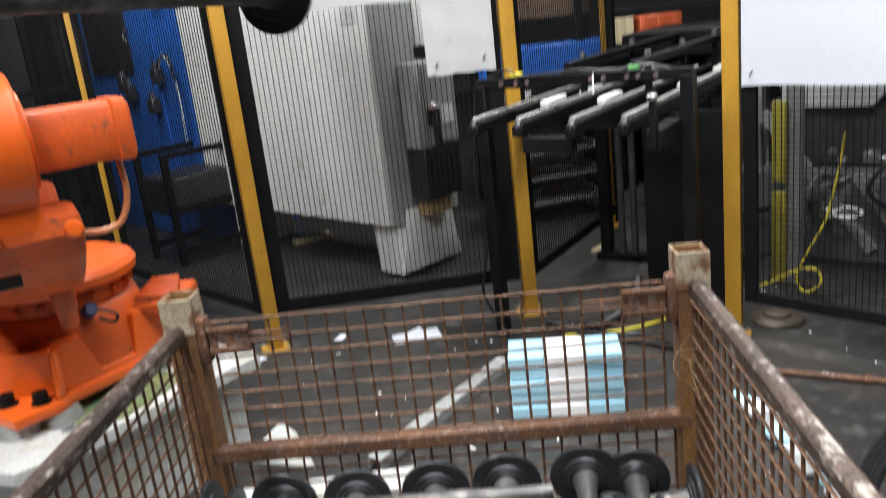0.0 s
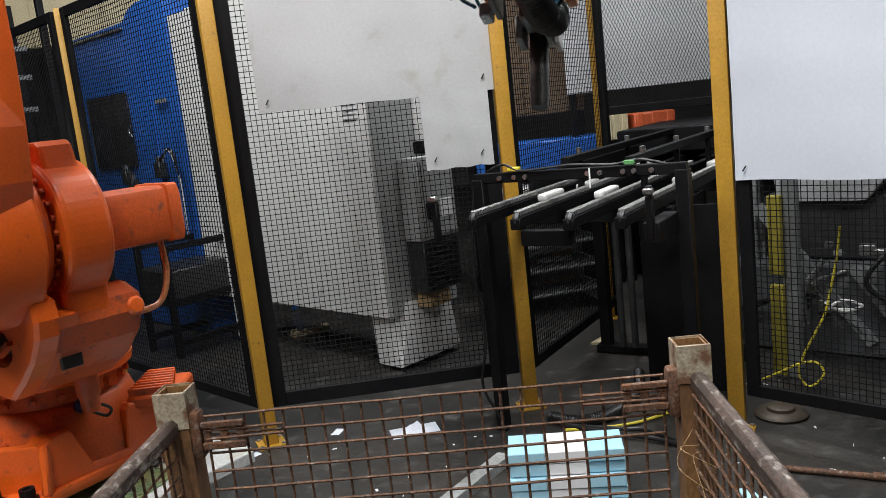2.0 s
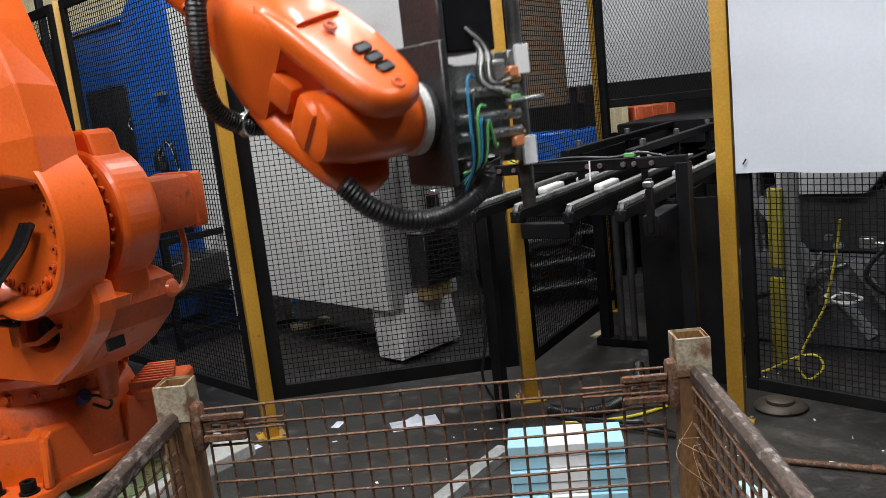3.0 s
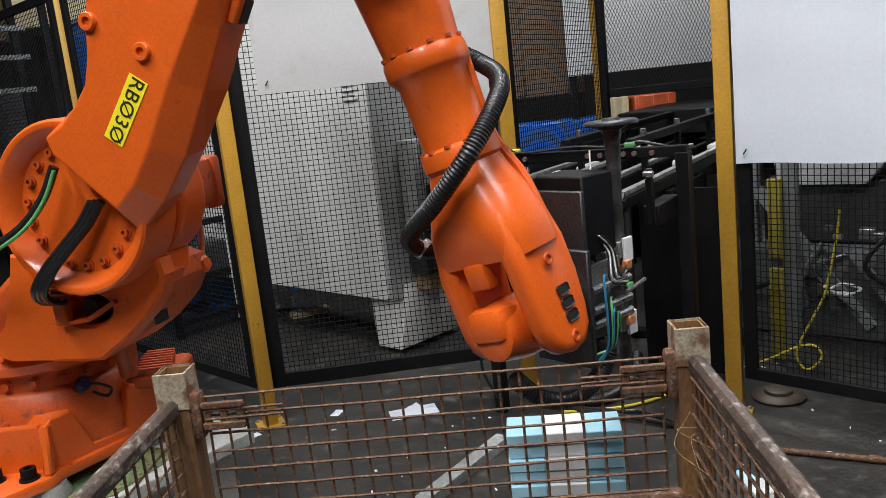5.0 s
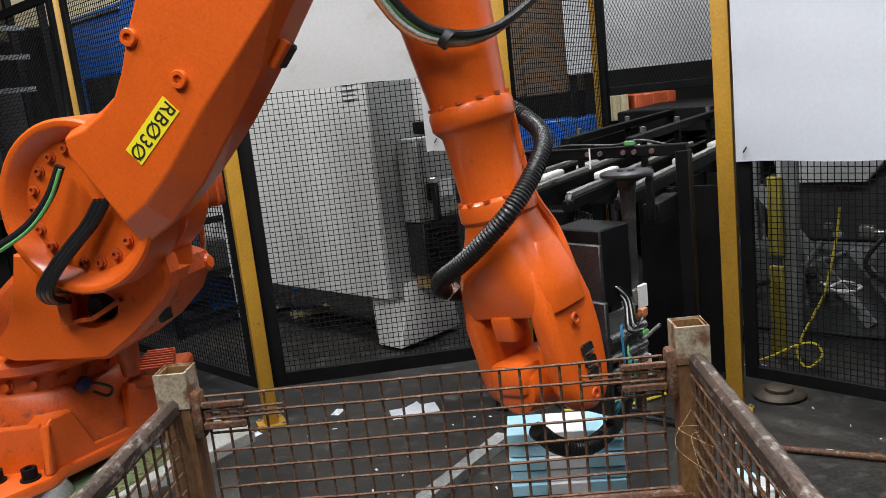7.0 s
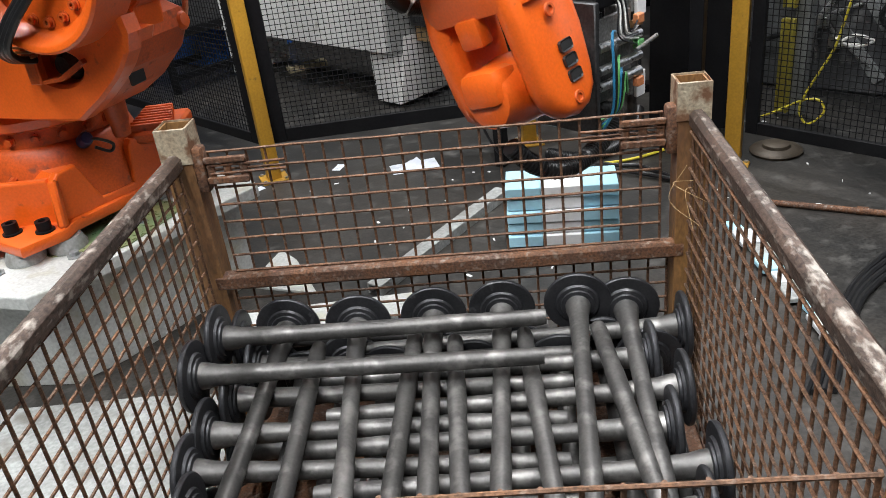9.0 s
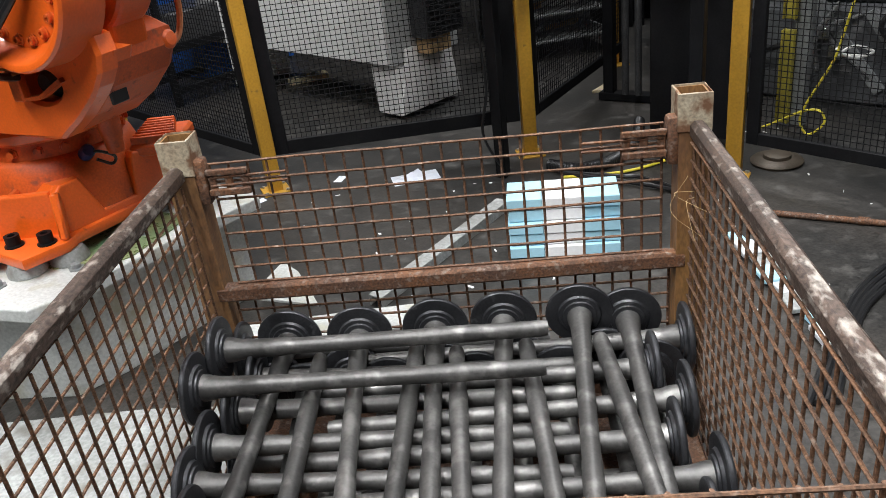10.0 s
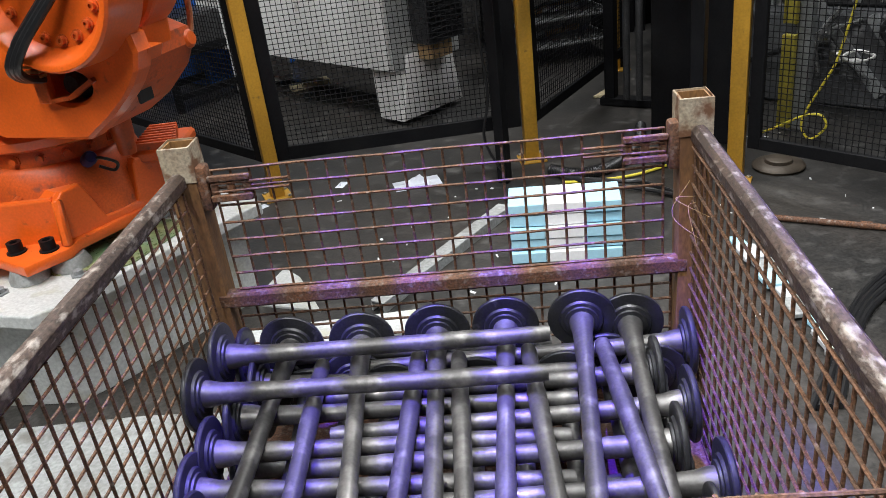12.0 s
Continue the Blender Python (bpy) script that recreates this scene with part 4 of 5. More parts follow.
def sheet(p, d, a0, a1, z0, z1, off, label, curl=0.0, material=None):
    ang = math.degrees(math.atan2(d.y, d.x))
    n = Vector((d.y, -d.x))
    q = p + d * a0 + n * off
    th = thing("fence_sheet", pose(q.x, q.y, 0, 0, 0, ang), label, "plastic sheet", "white sheets tied to the fence")
    w, h = a1 - a0, z1 - z0
    b = bmesh.new()
    nx, nz = 14, 10
    grid = [[(x / nx * w, 0.0022 * math.sin(x * 0.9 + z * 0.5) + 0.0014 * math.sin(z * 1.7 + x * 0.3) - curl * max(0, 0.25 - z / nz) * (x / nx), z0 + z / nz * h + 0.004 * math.sin(x * 1.3) * (1 - z / nz)) for x in range(nx + 1)] for z in range(nz + 1)]
    f = [[b.verts.new(v) for v in r] for r in grid]
    k = [[b.verts.new((v[0], v[1] + 0.003, v[2])) for v in r] for r in grid]
    for z in range(nz):
        for x in range(nx):
            b.faces.new((f[z][x], f[z][x + 1], f[z + 1][x + 1], f[z + 1][x]))
            b.faces.new((k[z][x], k[z + 1][x], k[z + 1][x + 1], k[z][x + 1]))
    for a, c in ((0, 0), (nz, nz)):
        for x in range(nx):
            b.faces.new((f[a][x], k[a][x], k[a][x + 1], f[a][x + 1]))
    for x in (0, nx):
        for z in range(nz):
            b.faces.new((f[z][x], f[z + 1][x], k[z + 1][x], k[z][x]))
    bmesh.ops.recalc_face_normals(b, faces=b.faces[:])
    part("sheet", b, material or M_SHEET, th)
    for x, z in ((0.05, z0 + 0.055), (w - 0.06, z0 + 0.07)):
        part("tie", bar((x - 0.008, -0.012, z - 0.012), (x + 0.008, -0.012, z + 0.012), 0.004, 0.006), M_INK, th, smooth=False)
    return th


F0 = Vector((-0.845, 4.32))
fd = (Vector((0.51, 4.39)) - F0).normalized()
sheet(F0, fd, 0.14, 1.372, 1.775, 2.62, 0.03, "large white scuffed plastic sheet tied to the fence mesh", material=M_SHEET_OLD)
sheet(F0, fd, 0.968, 1.33, 1.385, 1.79, 0.042, "small white scuffed plastic sheet hung below the large one", material=M_SHEET_OLD)
sheet(PR, dr, 0.062, 1.85, 1.235, 2.042, 0.03, "large white plastic sheet tied to the fence mesh, scuffed below", 0.03)
sheet(PR, dr, 0.07, 1.85, 2.05, 2.62, 0.035, "upper white plastic sheet tied to the fence mesh")

# ---------------------------------------------------------------- white and blue machines behind the fence
CABM = Matrix.Translation((-0.182, 5.269, 0)) @ pose(0, 0, 0, 0, 0, math.degrees(math.atan2(0.721, -0.693)))   # x along the front, -y to the back


def machine_white():
    th = thing("white_machine", CABM, "tall white sheet-metal machine enclosure on legs behind the fence", "machine")
    part("front_panel", box(2.23, 0.03, 2.3, (1.125, 0.0, 1.52), 0.006), M_CAB, th)
    part("side_panel", box(0.03, 0.625, 2.3, (-0.0055, -0.3025, 1.52), 0.003), M_CABGREY, th, "grey side panel")
    part("roof", box(2.0, 0.62, 0.02, (1.0, -0.31, 2.68), 0.004), M_CAB, th)
    part("back_panel", box(2.0, 0.02, 2.3, (1.0, -0.63, 1.52), 0.004), M_CAB, th)
    part("leg", loft([rounded(0.24, 0.56, 0.01, z, 1, cx, -0.29) for z, cx in ((0.03, 0.10), (0.40, 0.115))]), M_CAB, th)
    part("leg", box(0.12, 0.5, 0.37, (1.9, -0.26, 0.195), 0.01), M_CAB, th)
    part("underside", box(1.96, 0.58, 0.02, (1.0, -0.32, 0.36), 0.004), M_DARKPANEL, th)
    part("skirt", prism([(0, 0), (0.58, 0), (0.5, 0.42), (0.1, 0.42)], 0.02, 0.003, Matrix.Translation((-0.03, 0.0, 0.04)) @ pose(0, 0, 0, 90, 0, -90)), M_CAB, th, "flared grey skirt")
    for z in (1.78, 1.84, 1.90):
        part("notice", box(0.16, 0.004, 0.035, (0.16, 0.018, z - 0.06), 0.0), M_PAPER, th, smooth=False)
    for z in (1.70, 1.73, 1.76, 1.79, 1.82):
        part("notice_line", box(0.12, 0.003, 0.006, (0.16, 0.022, z), 0.0), M_GREY, th, smooth=False)
    return th


machine_white()


def control_cabinet():
    th = thing("control_cabinet", CABM, "grey electrical cabinet on the side of the white machine", "control cabinet")
    part("body", box(0.16, 0.36, 0.55, (-0.115, -0.33, 1.14), 0.008), M_CABGREY, th)
    part("door", box(0.012, 0.33, 0.5, (-0.203, -0.33, 1.14), 0.004), M_CABGREY, th)
    part("door_seam", box(0.004, 0.006, 0.48, (-0.210, -0.20, 1.14), 0.0), M_DARKPANEL, th, smooth=False)
    part("black_cover", box(0.16, 0.34, 0.34, (-0.12, -0.33, 0.69), 0.006), M_DARKPANEL, th, "black ribbed cover")
    for i in range(7):
        part("louvre", box(0.012, 0.30, 0.012, (-0.205, -0.33, 0.56 + i * 0.042), 0.002), M_BLACK, th)
    part("white_plate", box(0.006, 0.11, 0.12, (-0.213, -0.40, 1.06), 0.002), M_PAPER, th, smooth=False)
    part("switch", box(0.03, 0.09, 0.11, (-0.22, -0.26, 1.06), 0.004), M_BLACK, th)
    part("bracket", box(0.14, 0.30, 0.02, (-0.1, -0.33, 0.86), 0.003), M_BLACK, th)
    part("conduit", rod((-0.08, -0.36, 1.42), (-0.08, -0.36, 2.5), 0.035, 14), M_CAB, th)
    part("cable_box", box(0.1, 0.16, 0.08, (-0.13, -0.36, 1.47), 0.006), M_BLACK, th)
    part("wooden_box", box(0.13, 0.2, 0.13, (-0.1, -0.30, 0.475), 0.004), M_WOOD, th)
    return th


control_cabinet()


def machine_blue():
    th = thing("blue_machine", CABM @ pose(2.28, 0.02, 0), "tall blue enamelled machine with a dark window panel", "machine")
    out = [(0, 0), (2.02, 0), (2.02, 2.70), (0.72, 2.72), (0.60, 2.80), (0.45, 2.84), (0, 2.84)]
    part("body", prism(out, 0.9, 0.02, Matrix.Translation((0, -0.45, 0.02)) @ TM), M_BLUE, th)
    part("window_panel", box(0.80, 0.02, 0.66, (1.23, 0.012, 1.82), 0.02, seg=2), M_DARKPANEL, th, "dark rounded window panel")
    part("top_trim", box(1.3, 0.02, 0.02, (1.36, 0.012, 2.68), 0.003), M_STEEL, th)
    part("door_edge", box(0.02, 0.02, 2.5, (0.42, 0.012, 1.4), 0.003), M_BLUE, th)
    part("handle", bar((0.12, 0.03, 2.02), (0.30, 0.03, 2.02), 0.02, 0.03), M_GREY, th)
    for x, z in ((0.35, 1.45), (0.98, 1.40), (0.88, 1.32), (0.5, 1.2)):
        v = part("valve", box(0.09, 0.08, 0.13, (x, 0.055, z), 0.01), M_IRON, th)
        part("valve_knob", lathe([(0, 0), (0.03, 0), (0.03, 0.05), (0, 0.05)], 12, pose(x, 0.055, z + 0.065)), M_STEEL, v)
    for k in range(3):
        part("hose", tube([(0.3 + 0.05 * k, 0.06, 1.5), (0.12 - 0.02 * k, 0.09, 1.62), (0.02, 0.08, 1.4), (0.04, 0.07, 0.9)], 0.008), M_NYLON if k == 0 else M_RUBBER, th)
    for x in (0.80, 1.66):
        part("latch", tube([(x, 0.03, 1.86), (x + 0.02, 0.05, 1.80), (x - 0.02, 0.04, 1.75)], 0.008), M_STEEL, th)
    return th


machine_blue()


def low_frame(x, y, turn, sx, sy, sz, label):
    th = thing("equipment_stand", pose(x, y, 0, 0, 0, turn), label, "equipment stand")
    for ax in (-1, 1):
        for ay in (-1, 1):
            part("leg", box(0.05, 0.05, sz, (ax * (sx / 2 - 0.025), ay * (sy / 2 - 0.025), sz / 2), 0.004), M_BLACK, th)
    for z in (0.12, sz * 0.5, sz - 0.025):
        for ay in (-1, 1):
            part("cross_bar", box(sx - 0.1, 0.04, 0.05, (0, ay * (sy / 2 - 0.025), z), 0.004), M_BLACK, th)
    return th


rack = low_frame(-3.35, 6.3, 43, 1.5, 0.7, 2.9, "tall black steel machine frame beyond the fence")
for z in (2.05, 2.3, 2.52):
    part("cross_bar", box(1.4, 0.03, 0.04, (0, 0, z), 0.003), M_GREY, rack)
part("guard_panel", box(1.36, 0.02, 1.0, (0, 0.28, 1.55), 0.003), M_DARKPANEL, rack)
part("display", box(0.5, 0.03, 0.3, (-0.1, -0.3, 1.75), 0.004), M_PAPER, rack)

# dark tank and pipes between the machines and the fence
tank = low_frame(-1.75, 6.75, 43, 0.9, 0.5, 0.9, "low black steel frame under the blue machine")
part("tray", box(0.86, 0.46, 0.3, (0, 0, 0.55), 0.02), M_IRON, tank)


def crate(name, x, y, z, sx, sy, sz, turn, material, label, cat, stand=True):
    th = thing(name, pose(x, y, 0, 0, 0, turn), label, cat)
    part("body", box(sx, sy, sz, (0, 0, z + sz / 2), 0.012), material, th)
    for k in (-1, 0, 1):
        part("band", box(0.05, sy + 0.012, sz * 0.98, (k * sx * 0.36, 0, z + sz / 2), 0.004), material, th)
    if z > 0.01:
        for ax in (-1, 1):
            for ay in (-1, 1):
                part("leg", box(0.07, 0.07, z, (ax * (sx / 2 - 0.05), ay * (sy / 2 - 0.05), z / 2), 0.004), M_BLACK, th)
    return th


M_CARD = mat("brown_cardboard", (0.10, 0.065, 0.036), 0.8, 0, (0.13, 0.085, 0.05), 3, 0.6)
M_CREAM = mat("cream_stacked_goods", (0.62, 0.53, 0.33), 0.75, 0, (0.45, 0.38, 0.24), 2.2, 0.8)
M_REDBOX = mat("orange_red_enamel", (0.55, 0.10, 0.03), 0.5)
M_PALEGREY = mat("pale_grey_board", (0.55, 0.56, 0.57), 0.6, 0, (0.45, 0.46, 0.47), 2.0, 0.6)
M_DUSK = mat("dusty_machine_paint", (0.11, 0.115, 0.12), 0.6, 0, (0.05, 0.05, 0.055), 3, 0.8, spot=(0.25, 0.25, 0.25), spot_scale=8, spot_at=0.66)
crate("stacked_crate", -2.9, 9.2, 2.75, 1.9, 0.8, 0.9, 5, M_CREAM, "cream stacked goods high on a rack beyond the machines", "crate")
crate("stacked_crate", -4.6, 9.0, 2.7, 1.0, 0.8, 0.9, 5, M_CREAM, "cream stacked goods high on a dark rack", "crate")
crate("carton_stack", 1.15, 7.6, 1.55, 1.1, 0.7, 1.4, -8, M_CARD, "dim brown carton stack on a black stand", "carton")
crate("blue_tote", 1.2, 7.15, 1.02, 1.1, 0.5, 0.32, -8, M_BLUE, "blue plastic tote on a black stand", "tote")
crate("orange_cabinet", 2.20, 7.2, 1.27, 0.36, 0.4, 0.21, 0, M_REDBOX, "orange-red metal box behind the conveyor", "metal box")
crate("cream_carton", 1.88, 7.2, 1.27, 0.2, 0.3, 0.22, 0, M_CREAM, "small cream carton beside the orange box", "carton")
scrap = thing("metal_rack", pose(1.05, 6.55, 0, 0, 0, 12), "low rack of pale metal bars and trays", "rack")
for i in range(5):
    part("shelf", box(0.9, 0.5, 0.02, (0, 0, 0.15 + 0.2 * i), 0.004), M_GREY, scrap)
for sx in (-0.43, 0.43):
    for sy in (-0.23, 0.23):
        part("upright", box(0.04, 0.04, 1.05, (sx, sy, 0.525), 0.003), M_GREY, scrap)
for i in range(14):
    part("stored_bar", bar((random.uniform(-0.4, -0.1), random.uniform(-0.2, 0.2), 0.19 + 0.2 * (i % 5)), (random.uniform(0.1, 0.4), random.uniform(-0.2, 0.2), 0.2 + 0.2 * (i % 5)), 0.035, 0.04), (M_STEEL, M_PALEGREY, M_WOOD)[i % 3], scrap)

# upper guard of expanded metal and its post beyond the conveyor
fence_post(1.45, 5.97, 10, 2.6, 0.034, "thin yellow steel post beyond the conveyor")
guard = fence_panel((1.47, 6.0), (3.3, 5.75), 1.52, 2.6, "framed expanded-metal guard panel above the conveyor", diamond=True)
part("leg", box(0.05, 0.03, 1.52, (0.03, 0, 0.76), 0.003), M_BLACK, guard)
part("leg", box(0.05, 0.03, 1.52, (1.8, 0, 0.76), 0.003), M_BLACK, guard)
board = thing("backing_board", pose(2.6, 6.9, 0, 0, 0, -5), "pale grey board standing behind the expanded-metal guard", "board")
part("panel", box(2.3, 0.03, 1.3, (0, 0, 2.35), 0.004), M_PALEGREY, board)
for x in (-1.1, 1.1):
    part("leg", box(0.06, 0.05, 1.72, (x, 0.03, 0.86), 0.004), M_BLACK, board)

# ---------------------------------------------------------------- chain conveyor
conv = thing("chain_conveyor", pose(0, 0, 0, 0, 0, 55.5), "black steel four-strand chain conveyor with white rest blocks", "conveyor")
CH = 1.2
for y, x0 in ((1.905, 3.305), (1.658, 3.265), (1.383, 3.22), (1.16, 3.24)):
    r = part("chain_rail", box(4.2, 0.04, 0.05, (x0 + 2.1, y, CH - 0.04), 0.004), M_BLACK, conv)
    part("sprocket", lathe([(0, -0.014), (0.035, -0.014), (0.04, 0), (0.035, 0.014), (0, 0.014)], 16, pose(x0 + 0.01, y, CH - 0.03, 90, 0, 0)), M_IRON, r)
    b = bmesh.new()
    for k in range(76):
        box(0.015, 0.034, 0.026, (x0 + 0.01 + k * 0.026, y, CH + 0.0), 0.004, bm=b)
    tagged(part("chain", b, M_TOOL, r, "bright steel roller chain", smooth=False), "", "", "", "stuff")
    part("end_bracket", box(0.025, 0.05, 0.05, (x0 - 0.015, y, CH - 0.045), 0.004), M_BLACK, r)
for y, x in ((2.08, 4.10), (1.84, 3.97), (1.54, 4.00), (1.78, 4.35), (1.27, 4.45), (1.53, 4.9), (1.27, 5.2), (1.78, 5.3)):
    part("rest_block", box(0.25, 0.055, 0.042, (x + 0.02, y - 0.03, CH - 0.014), 0.014, seg=3), M_NYLON, conv, "white nylon rest block")
for y0, y1, x in ((1.40, 1.64, 3.27), (1.12, 1.95, 3.86), (1.12, 1.95, 4.9), (1.12, 1.95, 6.4)):
    part("cross_member", box(0.05, y1 - y0, 0.07, (x, (y0 + y1) / 2, CH - 0.11), 0.004), M_BLACK, conv)
portal = part("portal_beam", box(0.045, 1.06, 0.05, (3.58, 1.50, 1.335), 0.004), M_BLACK, conv)
part("portal_leg", box(0.06, 0.06, 1.33, (3.58, 2.01, 0.665), 0.004), M_BLACK, conv)
part("portal_leg", box(0.06, 0.06, 1.33, (3.58, 0.99, 0.665), 0.004), M_BLACK, conv)
for y in (1.88, 1.80, 1.74, 1.42, 1.36, 1.25, 1.2, 1.12):
    part("bolt_head", lathe([(0, 0), (0.012, 0), (0.012, 0.012), (0, 0.014)], 10, pose(3.555, y, 1.335, 0, -90, 0)), M_STEEL, portal)
part("sensor", box(0.03, 0.06, 0.02, (3.56, 1.80, 1.375), 0.003), M_ROPE, portal, "yellow sensor")
part("sensor", box(0.03, 0.05, 0.02, (3.56, 1.22, 1.375), 0.003), M_GREENWIRE, portal, "green sensor plug")
part("cable", tube([(3.56, 1.95, 1.37), (3.55, 1.85, 1.40), (3.55, 1.75, 1.365), (3.55, 1.5, 1.38), (3.55, 1.3, 1.37), (3.56, 1.18, 1.385), (3.57, 1.06, 1.36)], 0.006), M_RUBBER, portal)
part("cable", tube([(3.55, 2.03, 1.3), (3.54, 2.07, 0.9), (3.545, 2.05, 0.5), (3.54, 2.09, 0.25), (3.56, 2.0, 0.05)], 0.008), M_RUBBER, conv)
part("white_tie", rod((3.55, 1.41, 1.36), (3.52, 1.40, 1.27), 0.004, 6), M_NYLON, portal)
for y, x in ((2.06, 3.22), (1.02, 3.18)):
    s = part("stop_arm", box(0.03, 0.03, 0.18, (x, y, CH - 0.02), 0.004), M_BLACK, conv)
    part("stop_cylinder", rod((x, y, CH - 0.06), (x, y, CH + 0.11), 0.014, 14), M_IRON, s)
    part("stop_fitting", box(0.03, 0.04, 0.025, (x - 0.01, y, CH + 0.09), 0.005), M_STEEL, s)
part("side_tray", box(0.30, 0.07, 0.09, (3.42, 1.05, CH - 0.10), 0.004), M_BLACK, conv)
for x in (4.95, 6.3):
    for y in (1.93, 1.62, 1.40, 1.12):
        part("leg", box(0.07, 0.07, CH - 0.1, (x, y, (CH - 0.1) / 2), 0.005), M_BLACK, conv)
    part("foot_bar", box(0.09, 0.95, 0.05, (x, 1.52, 0.03), 0.004), M_BLACK, conv)
for y in (1.74, 1.66, 1.55):
    part("conduit", rod((4.72, y, 0.12), (4.72, y, CH - 0.12), 0.022, 12), M_IRON, conv)
part("guard_plate", box(0.5, 0.012, 0.95, (4.55, 1.22, 0.6), 0.003), M_BLACK, conv)
part("guard_plate", box(0.012, 0.42, 1.0, (4.2, 1.20, 0.58), 0.003), M_BLACK, conv)
part("hood", box(1.3, 1.15, 0.18, (6.6, 1.55, CH + 0.10), 0.01), M_BLACK, conv, "black sheet-steel hood over the conveyor")
part("side_guard", box(3.6, 0.02, 0.20, (5.9, 1.98, CH - 0.02), 0.004), M_BLACK, conv)
part("hold_down_rail", box(3.2, 0.05, 0.04, (5.4, 1.30, CH + 0.16), 0.004), M_BLACK, conv)
part("hold_down_rail", box(3.0, 0.05, 0.04, (5.5, 1.72, CH + 0.16), 0.004), M_BLACK, conv)
for x, y in ((4.0, 1.30), (4.6, 1.30), (4.2, 1.72), (5.0, 1.72), (5.3, 1.3)):
    part("clamp_bolt", lathe([(0, 0), (0.016, 0), (0.016, 0.03), (0, 0.034)], 10, pose(x, y, CH + 0.18)), M_STEEL, conv)
    part("strut", box(0.03, 0.03, 0.17, (x, y, CH + 0.06), 0.003), M_BLACK, conv)

# ---------------------------------------------------------------- beyond the right-hand fence
tray = thing("cable_ladder", pose(1.99, 4.33, 0, 0, 0, -49), "upright yellow cable ladder behind the fence", "cable ladder")
for z0, z1 in ((0.02, 0.54), (0.60, 1.04)):
    part("channel", box(0.055, 0.03, z1 - z0, (0, 0, (z0 + z1) / 2), 0.004), M_LADDER, tray)
    for x in (-0.031, 0.031):
        part("lip", box(0.008, 0.05, z1 - z0, (x, 0, (z0 + z1) / 2), 0.002), M_LADDER, tray)
part("stand", box(0.09, 0.04, 1.6, (0.06, 0.05, 0.8), 0.004), M_GREY, tray, "grey steel upright")
cable = thing("yellow_cable", pose(0, 0, 0), "thin yellow striped cable looped down to the floor behind the fence", "cable")
part("cord", tube([(2.02, 3.72, 0.95), (2.005, 3.73, 0.80), (1.966, 3.75, 0.575), (1.945, 3.76, 0.50), (1.92, 3.79, 0.42), (1.875, 3.84, 0.28), (1.865, 3.86, 0.19), (1.90, 3.83, 0.13), (1.95, 3.78, 0.2), (1.93, 3.80, 0.26), (1.87, 3.86, 0.245), (1.78, 3.95, 0.17), (1.72, 4.02, 0.12)], 0.006, 8), M_ROPE, cable)
part("coil", tube([(1.96, 3.76, 0.575), (2.0, 3.78, 0.54), (2.06, 3.76, 0.52), (2.12, 3.72, 0.55), (2.06, 3.78, 0.57), (2.0, 3.80, 0.53), (2.1, 3.74, 0.53)], 0.007, 8), M_NYLON, cable)


def press(x, y, turn):
    th = thing("machine_press", pose(x, y, 0, 0, 0, turn), "dusty dark machine with a pale hood behind the fence", "machine")
    part("body", box(1.5, 0.7, 0.55, (0, 0, 0.275), 0.02), M_DUSK, th)
    part("bed", box(1.3, 0.5, 0.4, (0.1, 0.05, 0.75), 0.02), M_IRON, th)
    part("hood", loft([rounded(w, d, 0.02, z, 2, cx) for w, d, z, cx in ((0.5, 0.5, 0.92, -0.2), (0.62, 0.55, 1.05, -0.15), (1.4, 0.6, 1.5, 0.1))]), M_PALEGREY, th, "pale sheet-metal hood")
    part("column", box(0.09, 0.09, 1.7, (-0.62, -0.2, 0.85), 0.006), M_GREY, th)
    part("column", box(0.09, 0.09, 1.7, (0.62, -0.2, 0.85), 0.006), M_GREY, th)
    part("brace", bar((-0.55, -0.3, 0.9), (0.1, -0.36, 0.1), 0.05, 0.06), M_GREY, th)
    part("brace", bar((0.0, -0.38, 0.55), (0.35, -0.38, 0.05), 0.04, 0.05), M_GREY, th)
    for k in range(9):
        x0 = random.uniform(-0.5, 0.5)
        part("pipe", tube([(x0, -0.36, random.uniform(0.5, 0.9)), (x0 + random.uniform(-0.2, 0.2), -0.42, random.uniform(0.3, 0.6)), (x0 + random.uniform(-0.3, 0.3), -0.38, random.uniform(0.1, 0.3))], random.uniform(0.008, 0.02), 8), random.choice((M_GREY, M_RUBBER, M_STEEL)), th)
    for k in range(10):
        part("fitting", box(random.uniform(0.03, 0.1), 0.05, random.uniform(0.03, 0.1), (random.uniform(-0.6, 0.6), -0.37, random.uniform(0.15, 0.85)), 0.006), random.choice((M_GREY, M_DUSK, M_STEEL, M_IRON)), th)
    return th


press(2.75, 4.75, -42)
press(4.0, 4.3, -42)

# ---------------------------------------------------------------- on the floor of the cell
pad = thing("carton_stack", pose(0.285, 3.14, 0, 0, 0, -8.3), "stack of pale blue and white striped flat cartons on the floor", "cartons")
for k in range(5):
    sh = 0.006 * (k % 2)
    for i, (x0, x1, mt) in enumerate(((0.0, 0.150, M_PALEBLUE), (0.152, 0.320, M_PAPER), (0.322, 0.475, M_PALEBLUE))):
        part("carton", box(x1 - x0, 0.2 - 0.012 * (k % 2), 0.05, ((x0 + x1) / 2 + sh, 0.1 + 0.006 * k + sh, 0.027 + k * 0.0545), 0.003, pose(0, 0, 0, 0, 0, random.uniform(-0.8, 0.8))), mt, pad, smooth=False)


